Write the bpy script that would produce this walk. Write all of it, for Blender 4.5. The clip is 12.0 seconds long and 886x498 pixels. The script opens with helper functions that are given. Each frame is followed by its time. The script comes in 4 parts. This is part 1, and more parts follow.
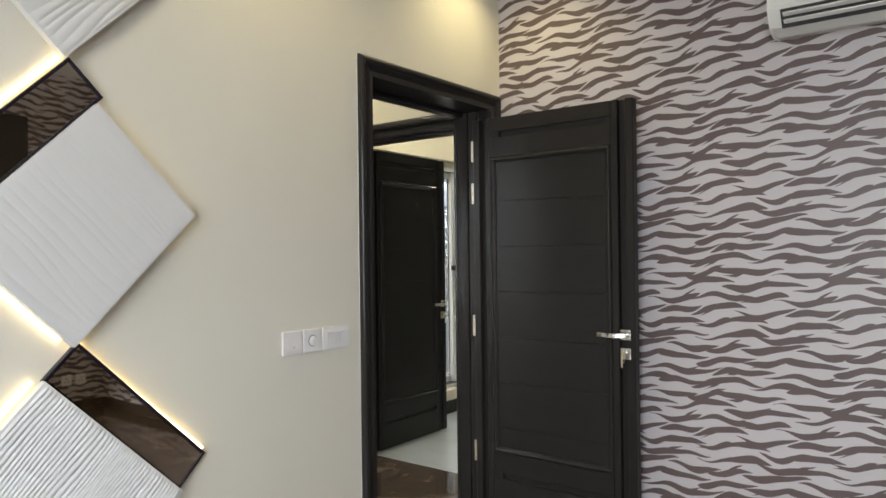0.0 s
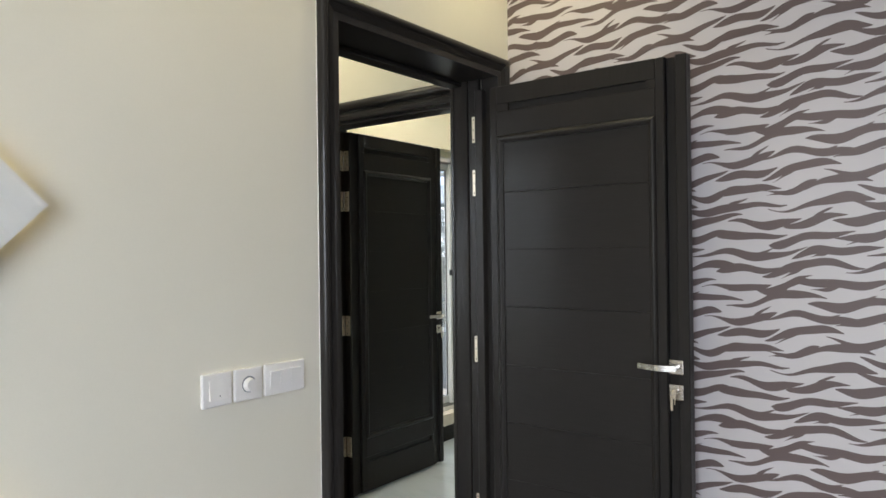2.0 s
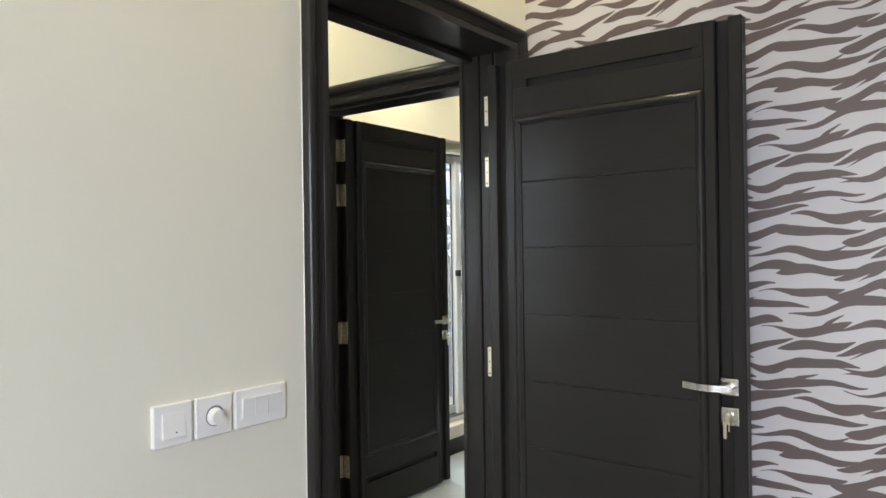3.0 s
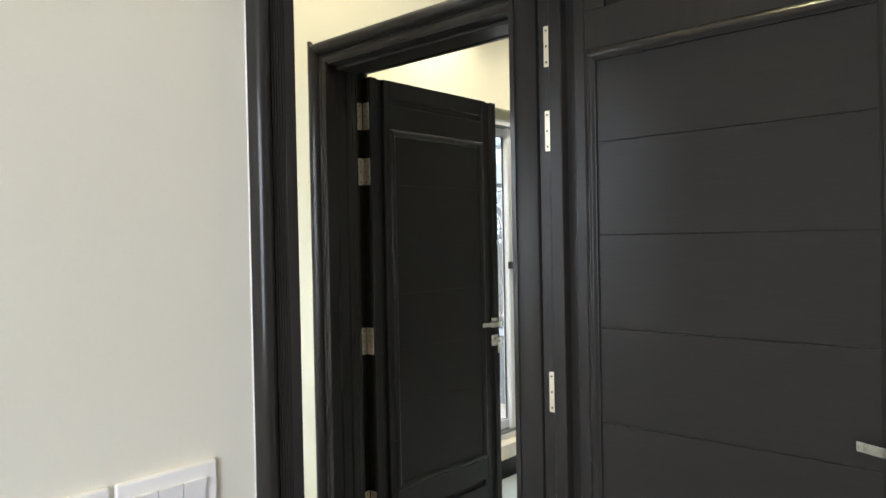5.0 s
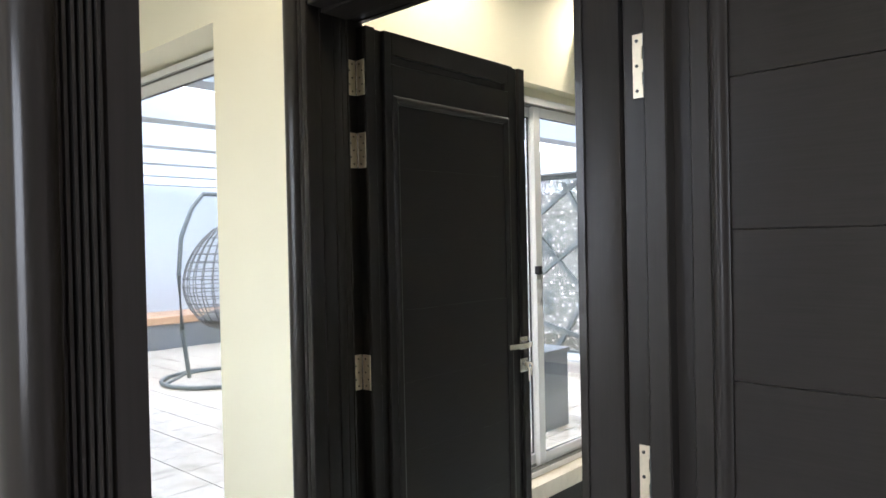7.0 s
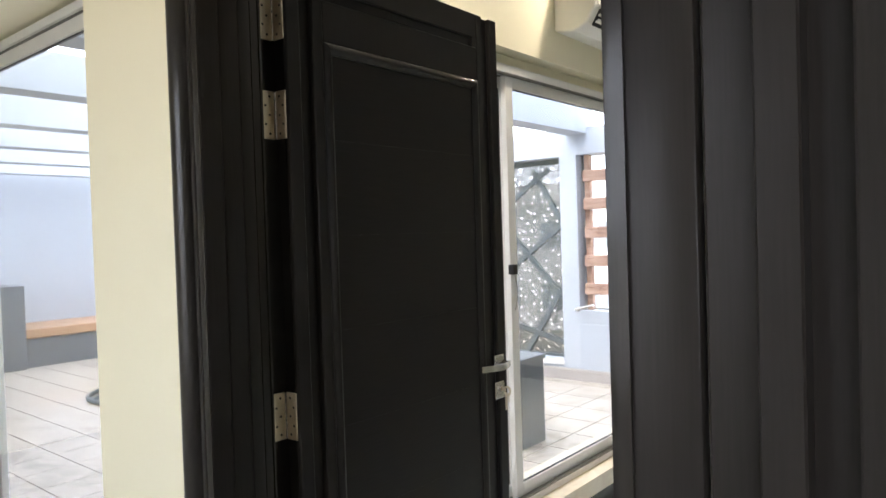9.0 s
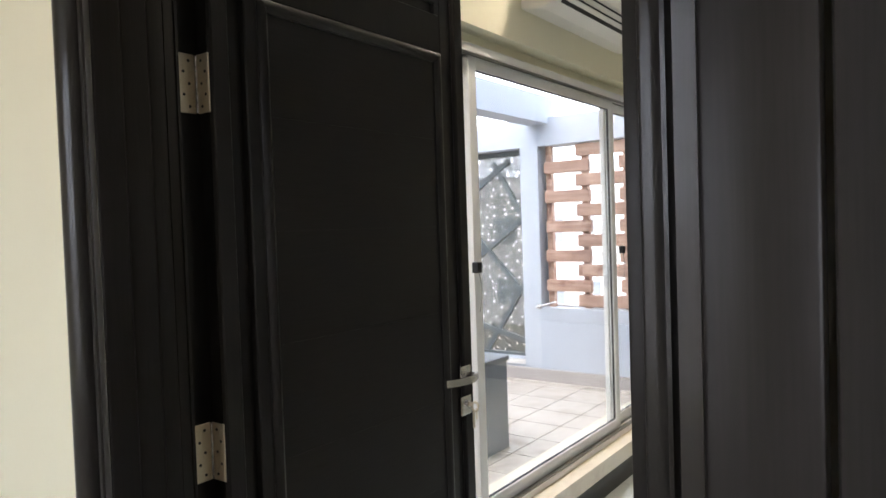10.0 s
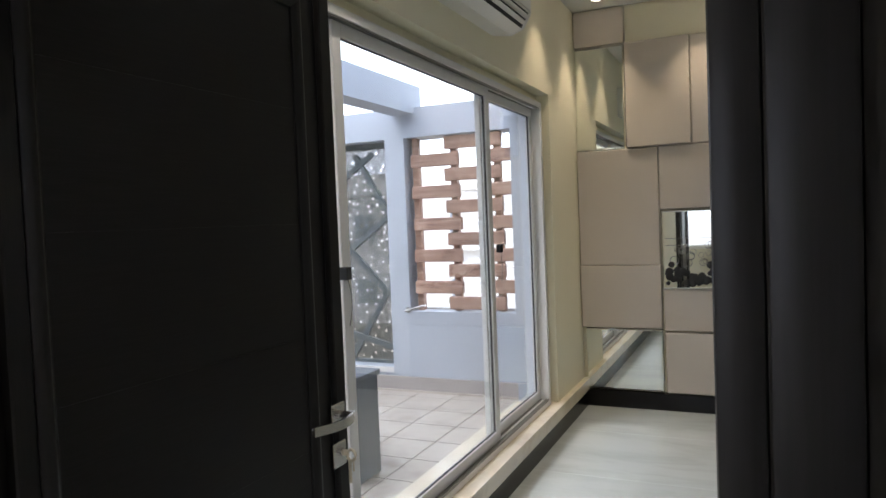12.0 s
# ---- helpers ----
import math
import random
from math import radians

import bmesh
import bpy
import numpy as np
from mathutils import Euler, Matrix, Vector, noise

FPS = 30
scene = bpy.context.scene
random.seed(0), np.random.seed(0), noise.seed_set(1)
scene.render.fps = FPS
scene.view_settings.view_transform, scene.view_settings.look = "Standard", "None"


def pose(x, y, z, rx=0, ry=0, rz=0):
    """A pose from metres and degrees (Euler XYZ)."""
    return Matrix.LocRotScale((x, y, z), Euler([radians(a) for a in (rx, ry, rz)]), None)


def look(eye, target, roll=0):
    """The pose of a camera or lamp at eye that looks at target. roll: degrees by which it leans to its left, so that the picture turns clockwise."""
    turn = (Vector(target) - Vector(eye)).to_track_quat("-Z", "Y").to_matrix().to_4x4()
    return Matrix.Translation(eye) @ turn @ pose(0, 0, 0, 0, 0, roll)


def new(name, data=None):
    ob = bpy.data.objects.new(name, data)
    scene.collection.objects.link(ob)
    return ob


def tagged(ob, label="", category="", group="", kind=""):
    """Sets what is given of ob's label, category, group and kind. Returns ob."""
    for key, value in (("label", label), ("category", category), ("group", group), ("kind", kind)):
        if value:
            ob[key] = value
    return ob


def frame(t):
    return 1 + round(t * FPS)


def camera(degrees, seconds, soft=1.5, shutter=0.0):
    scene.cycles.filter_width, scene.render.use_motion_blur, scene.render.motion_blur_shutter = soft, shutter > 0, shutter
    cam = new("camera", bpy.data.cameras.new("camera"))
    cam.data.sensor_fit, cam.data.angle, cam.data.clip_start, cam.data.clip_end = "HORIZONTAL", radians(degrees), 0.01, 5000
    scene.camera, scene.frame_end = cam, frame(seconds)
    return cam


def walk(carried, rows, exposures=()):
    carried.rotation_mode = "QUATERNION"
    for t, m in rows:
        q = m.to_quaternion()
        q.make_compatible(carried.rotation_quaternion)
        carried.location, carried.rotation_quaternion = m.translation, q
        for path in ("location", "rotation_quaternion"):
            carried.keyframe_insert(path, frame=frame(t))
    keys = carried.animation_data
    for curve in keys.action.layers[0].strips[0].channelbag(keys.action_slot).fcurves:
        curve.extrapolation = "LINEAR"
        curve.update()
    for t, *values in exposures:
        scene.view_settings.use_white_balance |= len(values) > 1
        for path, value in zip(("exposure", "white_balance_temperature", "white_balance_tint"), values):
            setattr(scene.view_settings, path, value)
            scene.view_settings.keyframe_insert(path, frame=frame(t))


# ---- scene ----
# The path of the eye. Origin: the hinge pin of door 1, on the floor; x east, y north.
cam = camera(64.7, 12.0, soft=1.6)
PATH = [
    (0, (2.221, -3.175, 1.397), (1.01, -1.583, 1.406), -0.7),
    (0.5, (2.083, -3.013, 1.399), (0.872, -1.421, 1.411), -0.6),
    (1, (1.95, -2.87, 1.406), (0.745, -1.273, 1.414), -0.7),
    (1.5, (1.854, -2.693, 1.407), (0.646, -1.099, 1.417), -0.6),
    (2, (1.761, -2.517, 1.418), (0.548, -0.927, 1.426), -0.7),
    (2.5, (1.633, -2.372, 1.402), (0.421, -0.781, 1.42), -0.5),
    (3, (1.506, -2.224, 1.417), (0.288, -0.637, 1.423), -0.8),
    (3.5, (1.425, -2.053, 1.412), (0.171, -0.494, 1.408), -0.9),
    (5.5, (0.959, -1.5, 1.423), (-0.389, -0.024, 1.397), -1.2),
    (6, (0.828, -1.361, 1.419), (-0.521, 0.116, 1.398), -1.2),
    (6.5, (0.718, -1.242, 1.417), (-0.633, 0.232, 1.398), -1.2),
    (7, (0.59, -1.137, 1.416), (-0.763, 0.336, 1.394), -1.2),
    (9, (0.223, -0.688, 1.421), (-1.053, 0.852, 1.378), -1.8),
    (9.5, (0.144, -0.585, 1.42), (-1.1, 0.98, 1.37), -1.9),
    (10, (0.038, -0.48, 1.423), (-1.136, 1.138, 1.36), -1.9),
    (10.5, (-0.041, -0.395, 1.426), (-1.121, 1.287, 1.348), -2.0),
    (11, (-0.113, -0.294, 1.428), (-1.099, 1.443, 1.339), -2.0),
    (11.5, (-0.183, -0.198, 1.425), (-1.086, 1.584, 1.335), -2.1),
    (12, (-0.229, -0.136, 1.421), (-1.054, 1.684, 1.339), -2.3),
]
EXPOSURES = [(0.0, 0.42, 6350, 10), (1.0, 0.5, 6250, 10), (2.5, 0.68, 6100, 9), (3.5, 0.88, 6100, 9), (5.5, 1.0, 6050, 10), (7.0, 0.97, 6050, 13), (9.0, 0.72, 6300, 15),
             (9.5, 0.64, 6350, 16), (10.0, 0.54, 6300, 16), (10.5, 0.42, 6150, 16), (11.0, 0.24, 6100, 16), (11.5, 0.02, 6050, 16), (12.0, -0.1, 6050, 16)]
walk(cam, [(t, look(eye, target, roll)) for t, eye, target, roll in PATH], EXPOSURES)

# ---- world and lights ----
world = bpy.data.worlds.new("sky")
scene.world = world
world.use_nodes = True
wn = world.node_tree.nodes
sky = wn.new("ShaderNodeTexSky")
sky.sky_type = "NISHITA"
sky.sun_disc = False
sky.sun_elevation = radians(55)
sky.sun_rotation = radians(200)
sky.air_density = 1.0
sky.dust_density = 5.0
sky.ozone_density = 1.0
soften = wn.new("ShaderNodeMix")
soften.data_type = "RGBA"
soften.inputs[0].default_value = 0.65
soften.inputs[7].default_value = (38, 39.5, 42, 1)
world.node_tree.links.new(sky.outputs[0], soften.inputs[6])
world.node_tree.links.new(soften.outputs[2], wn["Background"].inputs[0])
wn["Background"].inputs[1].default_value = 0.15


def lamp(name, kind, m, watts, colour=(1, 1, 1), **kw):
    data = bpy.data.lights.new(name, kind)
    data.energy, data.color = watts, colour
    for k, v in kw.items():
        if k == "size":
            data.size = v
        elif k == "size_y":
            data.shape, data.size_y = "RECTANGLE", v
        elif k == "angle":
            data.angle = v
        elif k == "radius":
            data.shadow_soft_size = v
        elif k == "spot":
            data.spot_size = v
        elif k == "blend":
            data.spot_blend = v
    ob = new(name, data)
    ob.matrix_world = m
    return ob


WARM = (1.0, 0.82, 0.54)
DAY = (0.88, 0.93, 1.0)
lamp("sun", "SUN", look((0, 0, 10), (3.0, 4.0, 2.0)), 1.3, (1, 0.97, 0.92), angle=radians(15))
lamp("bedroom_window_daylight", "AREA", look((2.5, -4.45, 1.55), (2.5, 0, 1.55)), 44, DAY, size=2.2, size_y=1.7)
lamp("corridor_window_daylight", "AREA", look((-1.35, -1.76, 1.5), (-1.35, 0, 1.5)), 4.5, DAY, size=1.5, size_y=1.3)
# Added fill lamp in the second bedroom; the east wall has no window.
lamp("east_bedroom_fill", "AREA", look((2.95, 2.8, 1.5), (0, 2.8, 1.5)), 2.5, DAY, size=1.6, size_y=1.4)

# ---- materials ----
def material(name):
    m = bpy.data.materials.new(name)
    m.use_nodes = True
    nt = m.node_tree
    return m, nt, nt.nodes["Principled BSDF"]


def node(nt, kind, **inputs):
    n = nt.nodes.new("ShaderNode" + kind)
    for k, v in inputs.items():
        key = int(k[1:]) if k[0] == "i" and k[1:].isdigit() else k.replace("_", " ")
        n.inputs[key].default_value = v
    return n


def ramp(nt, source, stops):
    r = nt.nodes.new("ShaderNodeValToRGB")
    nt.links.new(source, r.inputs[0])
    while len(r.color_ramp.elements) < len(stops):
        r.color_ramp.elements.new(0.5)
    for e, (p, c) in zip(r.color_ramp.elements, stops):
        e.position = p
        e.color = (*c, 1) if len(c) == 3 else c
    return r.outputs[0]


def coords(nt, scale=(1, 1, 1), rotation=(0, 0, 0), object_space=False):
    tc = nt.nodes.new("ShaderNodeTexCoord")
    geo = nt.nodes.new("ShaderNodeNewGeometry")
    mp = nt.nodes.new("ShaderNodeMapping")
    mp.inputs["Scale"].default_value = scale
    mp.inputs["Rotation"].default_value = rotation
    nt.links.new(tc.outputs["Object"] if object_space else geo.outputs["Position"], mp.inputs[0])
    return mp.outputs[0]


def noise_out(nt, vec, scale, detail=3, rough=0.55, distortion=0.0):
    n = node(nt, "TexNoise", Scale=scale, Detail=detail, Roughness=rough, Distortion=distortion)
    nt.links.new(vec, n.inputs["Vector"])
    return n.outputs[0]


def bump(nt, bsdf, height, strength, distance):
    b = node(nt, "Bump", Strength=strength, Distance=distance)
    nt.links.new(height, b.inputs["Height"])
    nt.links.new(b.outputs[0], bsdf.inputs["Normal"])


def plain(name, colour, rough=0.5, metal=0.0, vary=0.06, grain=60, bumpy=0.15, dist=0.002, coat=0.0, low=1.5, object_space=False):
    """A surface in one colour with slow and fine variation and a little relief."""
    m, nt, b = material(name)
    v = coords(nt, object_space=object_space)
    big, fine = noise_out(nt, v, low, 4), noise_out(nt, v, grain, 3)
    mix = node(nt, "Math", i1=0.4)
    mix.operation = "MULTIPLY_ADD"
    nt.links.new(fine, mix.inputs[0])
    nt.links.new(big, mix.inputs[2])
    lo = [max(0, c * (1 - vary)) for c in colour]
    hi = [min(1, c * (1 + vary)) for c in colour]
    nt.links.new(ramp(nt, mix.outputs[0], [(0.4, lo), (1.0, hi)]), b.inputs["Base Color"])
    b.inputs["Roughness"].default_value = rough
    b.inputs["Metallic"].default_value = metal
    b.inputs["Coat Weight"].default_value = coat
    if bumpy:
        bump(nt, b, fine, bumpy, dist)
    return m


def dark_wood(name="dark_stained_wood", horizontal=False, varnish=0.0):
    m, nt, b = material(name)
    v = coords(nt, scale=(9, 9, 260) if horizontal else (260, 260, 9))
    g = noise_out(nt, v, 1.0, 4, 0.6)
    big = noise_out(nt, coords(nt), 2.5, 3)
    mx = node(nt, "Math", i1=0.5)
    mx.operation = "MULTIPLY_ADD"
    nt.links.new(big, mx.inputs[0])
    nt.links.new(g, mx.inputs[2])
    nt.links.new(ramp(nt, mx.outputs[0], [(0.0, (0.0165, 0.0150, 0.0138)), (1.0, (0.0285, 0.0258, 0.0238))]), b.inputs["Base Color"])
    b.inputs["Roughness"].default_value = 0.29
    b.inputs["Specular IOR Level"].default_value = 0.12
    b.inputs["Coat Weight"].default_value = varnish
    b.inputs["Coat Roughness"].default_value = 0.13
    return m


def marble(name, base, vein, rough, scale=1.2, stretch=(1, 1, 1), coat=0.0):
    m, nt, b = material(name)
    v = coords(nt, scale=stretch)
    n1 = noise_out(nt, v, scale, 7, 0.62, 1.6)
    n2 = noise_out(nt, v, scale * 4.0, 5, 0.6, 0.8)
    mx = node(nt, "Math", i1=0.35)
    mx.operation = "MULTIPLY_ADD"
    nt.links.new(n2, mx.inputs[0])
    nt.links.new(n1, mx.inputs[2])
    mid = [a * 0.6 + c * 0.4 for a, c in zip(base, vein)]
    nt.links.new(ramp(nt, mx.outputs[0], [(0.42, vein), (0.58, mid), (0.68, base), (1.0, [min(1, c * 1.06) for c in base])]), b.inputs["Base Color"])
    b.inputs["Roughness"].default_value = rough
    b.inputs["Coat Weight"].default_value = coat
    return m


def mirror(name, tint, rough=0.01):
    m, nt, b = material(name)
    b.inputs["Base Color"].default_value = (*tint, 1)
    b.inputs["Metallic"].default_value = 1
    n = noise_out(nt, coords(nt), 30, 2)
    nt.links.new(ramp(nt, n, [(0.3, (rough,) * 3), (0.8, (rough * 3,) * 3)]), b.inputs["Roughness"])
    return m


def window_glass():
    """Clear float glass: mostly see-through, with a faint hazy gloss."""
    m, nt, b = material("window_glass")
    out = nt.nodes["Material Output"]
    tr = node(nt, "BsdfTransparent", Color=(0.93, 0.95, 0.95, 1))
    gl = node(nt, "BsdfGlossy", Color=(1, 1, 1, 1), Roughness=0.02)
    fr = node(nt, "LayerWeight", Blend=0.5)
    mx = nt.nodes.new("ShaderNodeMixShader")
    nt.links.new(ramp(nt, fr.outputs["Facing"], [(0.0, (0.05,) * 3), (0.55, (0.09,) * 3), (0.8, (0.28,) * 3), (1.0, (0.95,) * 3)]), mx.inputs[0])
    nt.links.new(tr.outputs[0], mx.inputs[1])
    nt.links.new(gl.outputs[0], mx.inputs[2])
    nt.links.new(mx.outputs[0], out.inputs[0])
    return m


def perforated():
    """Dark grey sheet punched all over with small holes and, here and there, larger ones."""
    m, nt, b = material("perforated_sheet")
    out = nt.nodes["Material Output"]
    v = coords(nt)
    sheets = node(nt, "TexVoronoi", Scale=2.2)
    nt.links.new(v, sheets.inputs["Vector"])
    turn = nt.nodes.new("ShaderNodeVectorRotate")
    turn.rotation_type = "Y_AXIS"
    sep = nt.nodes.new("ShaderNodeSeparateColor")
    nt.links.new(sheets.outputs["Color"], sep.inputs[0])
    ang = node(nt, "Math", i1=3.0)
    ang.operation = "MULTIPLY"
    nt.links.new(sep.outputs[0], ang.inputs[0])
    nt.links.new(ang.outputs[0], turn.inputs["Angle"])
    nt.links.new(v, turn.inputs["Vector"])
    flat = nt.nodes.new("ShaderNodeMapping")
    flat.inputs["Rotation"].default_value = (radians(90), 0, 0)
    nt.links.new(turn.outputs[0], flat.inputs[0])
    small = node(nt, "TexVoronoi", Scale=66.0, Randomness=0.15)
    big = node(nt, "TexVoronoi", Scale=12.5, Randomness=0.75)
    for dots in (small, big):
        dots.voronoi_dimensions = "2D"
        nt.links.new(flat.outputs[0], dots.inputs["Vector"])
    a = ramp(nt, small.outputs["Distance"], [(0.215, (1, 1, 1)), (0.245, (0, 0, 0))])
    c = ramp(nt, big.outputs["Distance"], [(0.115, (1, 1, 1)), (0.13, (0, 0, 0))])
    hole = nt.nodes.new("ShaderNodeMath")
    hole.operation = "MAXIMUM"
    nt.links.new(a, hole.inputs[0])
    nt.links.new(c, hole.inputs[1])
    tr = nt.nodes.new("ShaderNodeBsdfTransparent")
    b.inputs["Base Color"].default_value = (0.04, 0.052, 0.052, 1)
    b.inputs["Roughness"].default_value = 0.5
    b.inputs["Metallic"].default_value = 0.3
    mx = nt.nodes.new("ShaderNodeMixShader")
    nt.links.new(hole.outputs[0], mx.inputs[0])
    nt.links.new(b.outputs[0], mx.inputs[1])
    nt.links.new(tr.outputs[0], mx.inputs[2])
    nt.links.new(mx.outputs[0], out.inputs[0])
    return m


def timber():
    m, nt, b = material("red_brown_timber")
    g = noise_out(nt, coords(nt, scale=(3, 40, 40)), 1.0, 4, 0.6)
    knots = noise_out(nt, coords(nt), 9, 3)
    mx = node(nt, "Math", i1=0.6)
    mx.operation = "MULTIPLY_ADD"
    nt.links.new(knots, mx.inputs[0])
    nt.links.new(g, mx.inputs[2])
    nt.links.new(ramp(nt, mx.outputs[0], [(0.5, (0.22, 0.125, 0.095)), (0.78, (0.42, 0.255, 0.19)), (1.0, (0.55, 0.37, 0.28))]), b.inputs["Base Color"])
    b.inputs["Roughness"].default_value = 0.6
    bump(nt, b, g, 0.4, 0.002)
    return m


def glow(name, colour, strength):
    m, nt, b = material(name)
    b.inputs["Emission Color"].default_value = (*colour, 1)
    b.inputs["Emission Strength"].default_value = strength
    b.inputs["Base Color"].default_value = (*colour, 1)
    return m


WOOD = dark_wood()
WOOD_H = dark_wood("dark_stained_wood_across", True)
MOULDED = dark_wood("varnished_dark_moulding", False, 0.34)
MOULDED_H = dark_wood("varnished_dark_moulding_across", True, 0.28)
PAINT = plain("cream_wall_paint", (0.775, 0.74, 0.635), 0.55, vary=0.03, grain=220, bumpy=0.08, dist=0.001)
PAINT_2 = plain("pale_yellow_wall_paint", (0.82, 0.78, 0.60), 0.55, vary=0.02, grain=220, bumpy=0.08, dist=0.001)
CEILING = plain("white_ceiling_paint", (0.84, 0.83, 0.79), 0.6, vary=0.02, bumpy=0.05)
ZEBRA = plain("pale_lilac_grey_wallpaper", (0.56, 0.525, 0.53), 0.5, vary=0.05, grain=420, bumpy=0.12, dist=0.0005)
STRIPE = plain("brown_wallpaper_print", (0.120, 0.086, 0.080), 0.45, vary=0.16, grain=380, bumpy=0.1, dist=0.0005)
BROWN_MARBLE = marble("polished_brown_marble", (0.075, 0.055, 0.04), (0.22, 0.17, 0.12), 0.10, 1.6)
WHITE_MARBLE = marble("polished_white_marble", (0.61, 0.66, 0.65), (0.49, 0.53, 0.52), 0.035, 0.9, (0.6, 2.2, 1), 0.7)
CREAM_MARBLE = marble("cream_sill_marble", (0.72, 0.64, 0.50), (0.60, 0.50, 0.38), 0.14, 2.2)
BLACK_STONE = plain("black_skirting_stone", (0.008, 0.007, 0.007), 0.25, vary=0.2)
BLACK_STONE.node_tree.nodes["Principled BSDF"].inputs["Specular IOR Level"].default_value = 0.2
WHITE_ALU = plain("white_powder_coated_aluminium", (0.74, 0.74, 0.73), 0.35, vary=0.03, bumpy=0.03)
TRACK = plain("grey_track", (0.22, 0.22, 0.21), 0.4, 0.6)
RUBBER = plain("black_rubber_and_plastic", (0.015, 0.015, 0.017), 0.45)
STEEL = plain("brushed_nickel", (0.62, 0.60, 0.57), 0.26, 1.0, vary=0.05, grain=300)
HINGE = plain("satin_steel_hinge", (0.66, 0.58, 0.44), 0.38, 0.55, vary=0.15, grain=200)
HOLE = plain("screw_hole", (0.02, 0.02, 0.02), 0.6)
PLASTIC = plain("white_switch_plastic", (0.82, 0.80, 0.78), 0.35, vary=0.02, bumpy=0.0)
AC_PLASTIC = plain("ivory_air_conditioner_plastic", (0.80, 0.79, 0.74), 0.35, vary=0.02, bumpy=0.0)
GAP = plain("dark_slot", (0.03, 0.03, 0.03), 0.7)
WAVE_BOARD = plain("white_carved_board", (0.74, 0.735, 0.71), 0.42, vary=0.03, grain=120, bumpy=0.05)
BRONZE_MIRROR = mirror("bronze_mirror", (0.76, 0.68, 0.58))
CLEAR_MIRROR = mirror("clear_mirror", (0.86, 0.89, 0.87))
BLACK_EDGE = plain("black_lacquer", (0.012, 0.009, 0.016), 0.2)
FABRIC = plain("beige_leatherette", (0.56, 0.505, 0.445), 0.5, vary=0.05, grain=500, bumpy=0.25, dist=0.0006)
GLASS = window_glass()
TERRACE_PAINT = plain("pale_blue_grey_render", (0.47, 0.51, 0.57), 0.8, vary=0.05, grain=90, bumpy=0.2)
TERRACE_TILE = marble("beige_terrace_tile", (0.52, 0.46, 0.395), (0.33, 0.28, 0.235), 0.11, 2.5)
GROUT = plain("grey_grout", (0.20, 0.175, 0.15), 0.9)
PINK_SKIRT = plain("pinkish_skirting_tile", (0.47, 0.43, 0.40), 0.5, vary=0.14, grain=20)
GREY_GRANITE = plain("grey_granite", (0.15, 0.165, 0.19), 0.35, vary=0.15, grain=120)
SCREEN = perforated()
BAR = plain("dark_grey_painted_steel", (0.095, 0.115, 0.125), 0.5, vary=0.08)
TIMBER = timber()
SEAT_WOOD = plain("oiled_bench_timber", (0.42, 0.25, 0.15), 0.45, vary=0.2, grain=30)
RATTAN = plain("grey_rattan", (0.10, 0.11, 0.12), 0.6, vary=0.2)
HOUSE = plain("white_house_render", (0.80, 0.78, 0.75), 0.85, vary=0.05)
HOUSE_GLASS = plain("far_window_glass", (0.30, 0.33, 0.36), 0.12)
GROUND = plain("dusty_ground", (0.24, 0.21, 0.17), 0.95, vary=0.15, grain=3)
LEAF = plain("dark_green_leaves", (0.05, 0.10, 0.035), 0.6, vary=0.3)
LED = glow("warm_led_strip", (1.0, 0.78, 0.40), 5.0)
BULB = glow("downlight_lens", (1.0, 0.85, 0.6), 12.0)


# ---- mesh helpers ----
def box(bm, lo, hi, bevel=0.0, seg=1, m=None):
    """An upright box from corner to corner, with its edges rounded when bevel is given."""
    c = [(a + b) / 2 for a, b in zip(lo, hi)]
    s = [abs(b - a) for a, b in zip(lo, hi)]
    made = bmesh.ops.create_cube(bm, size=1, matrix=Matrix.Translation(c) @ Matrix.Diagonal((*s, 1)))["verts"]
    if bevel:
        edges = list({e for v in made for e in v.link_edges})
        out = bmesh.ops.bevel(bm, geom=edges, offset=bevel, segments=seg, affect="EDGES", profile=0.5)
        made = list(set(made) & set(v for v in made if v.is_valid)) + out["verts"]
        made = list({v for v in made if v.is_valid})
    if m is not None:
        bmesh.ops.transform(bm, matrix=m, verts=made)
    return made


def rod(bm, a, b, r, sides=10, r2=None):
    a, b = Vector(a), Vector(b)
    d = b - a
    m = Matrix.Translation((a + b) / 2) @ d.to_track_quat("Z", "Y").to_matrix().to_4x4()
    bmesh.ops.create_cone(bm, cap_ends=True, segments=sides, radius1=r, radius2=r if r2 is None else r2, depth=d.length, matrix=m)


def tube(bm, points, r, sides=8, closed=False):
    """A round bar along points."""
    pts = [Vector(p) for p in points]
    n = len(pts)
    rings = []
    for i, p in enumerate(pts):
        if closed:
            d = pts[(i + 1) % n] - pts[i - 1]
        else:
            d = pts[min(i + 1, n - 1)] - pts[max(i - 1, 0)]
        q = d.to_track_quat("Z", "Y")
        rings.append([bm.verts.new(p + q @ Vector((r * math.cos(k * math.tau / sides), r * math.sin(k * math.tau / sides), 0))) for k in range(sides)])
    for i in range(n if closed else n - 1):
        a, b = rings[i], rings[(i + 1) % n]
        for k in range(sides):
            bm.faces.new((a[k], a[(k + 1) % sides], b[(k + 1) % sides], b[k]))
    if not closed:
        bm.faces.new(list(reversed(rings[0])))
        bm.faces.new(rings[-1])


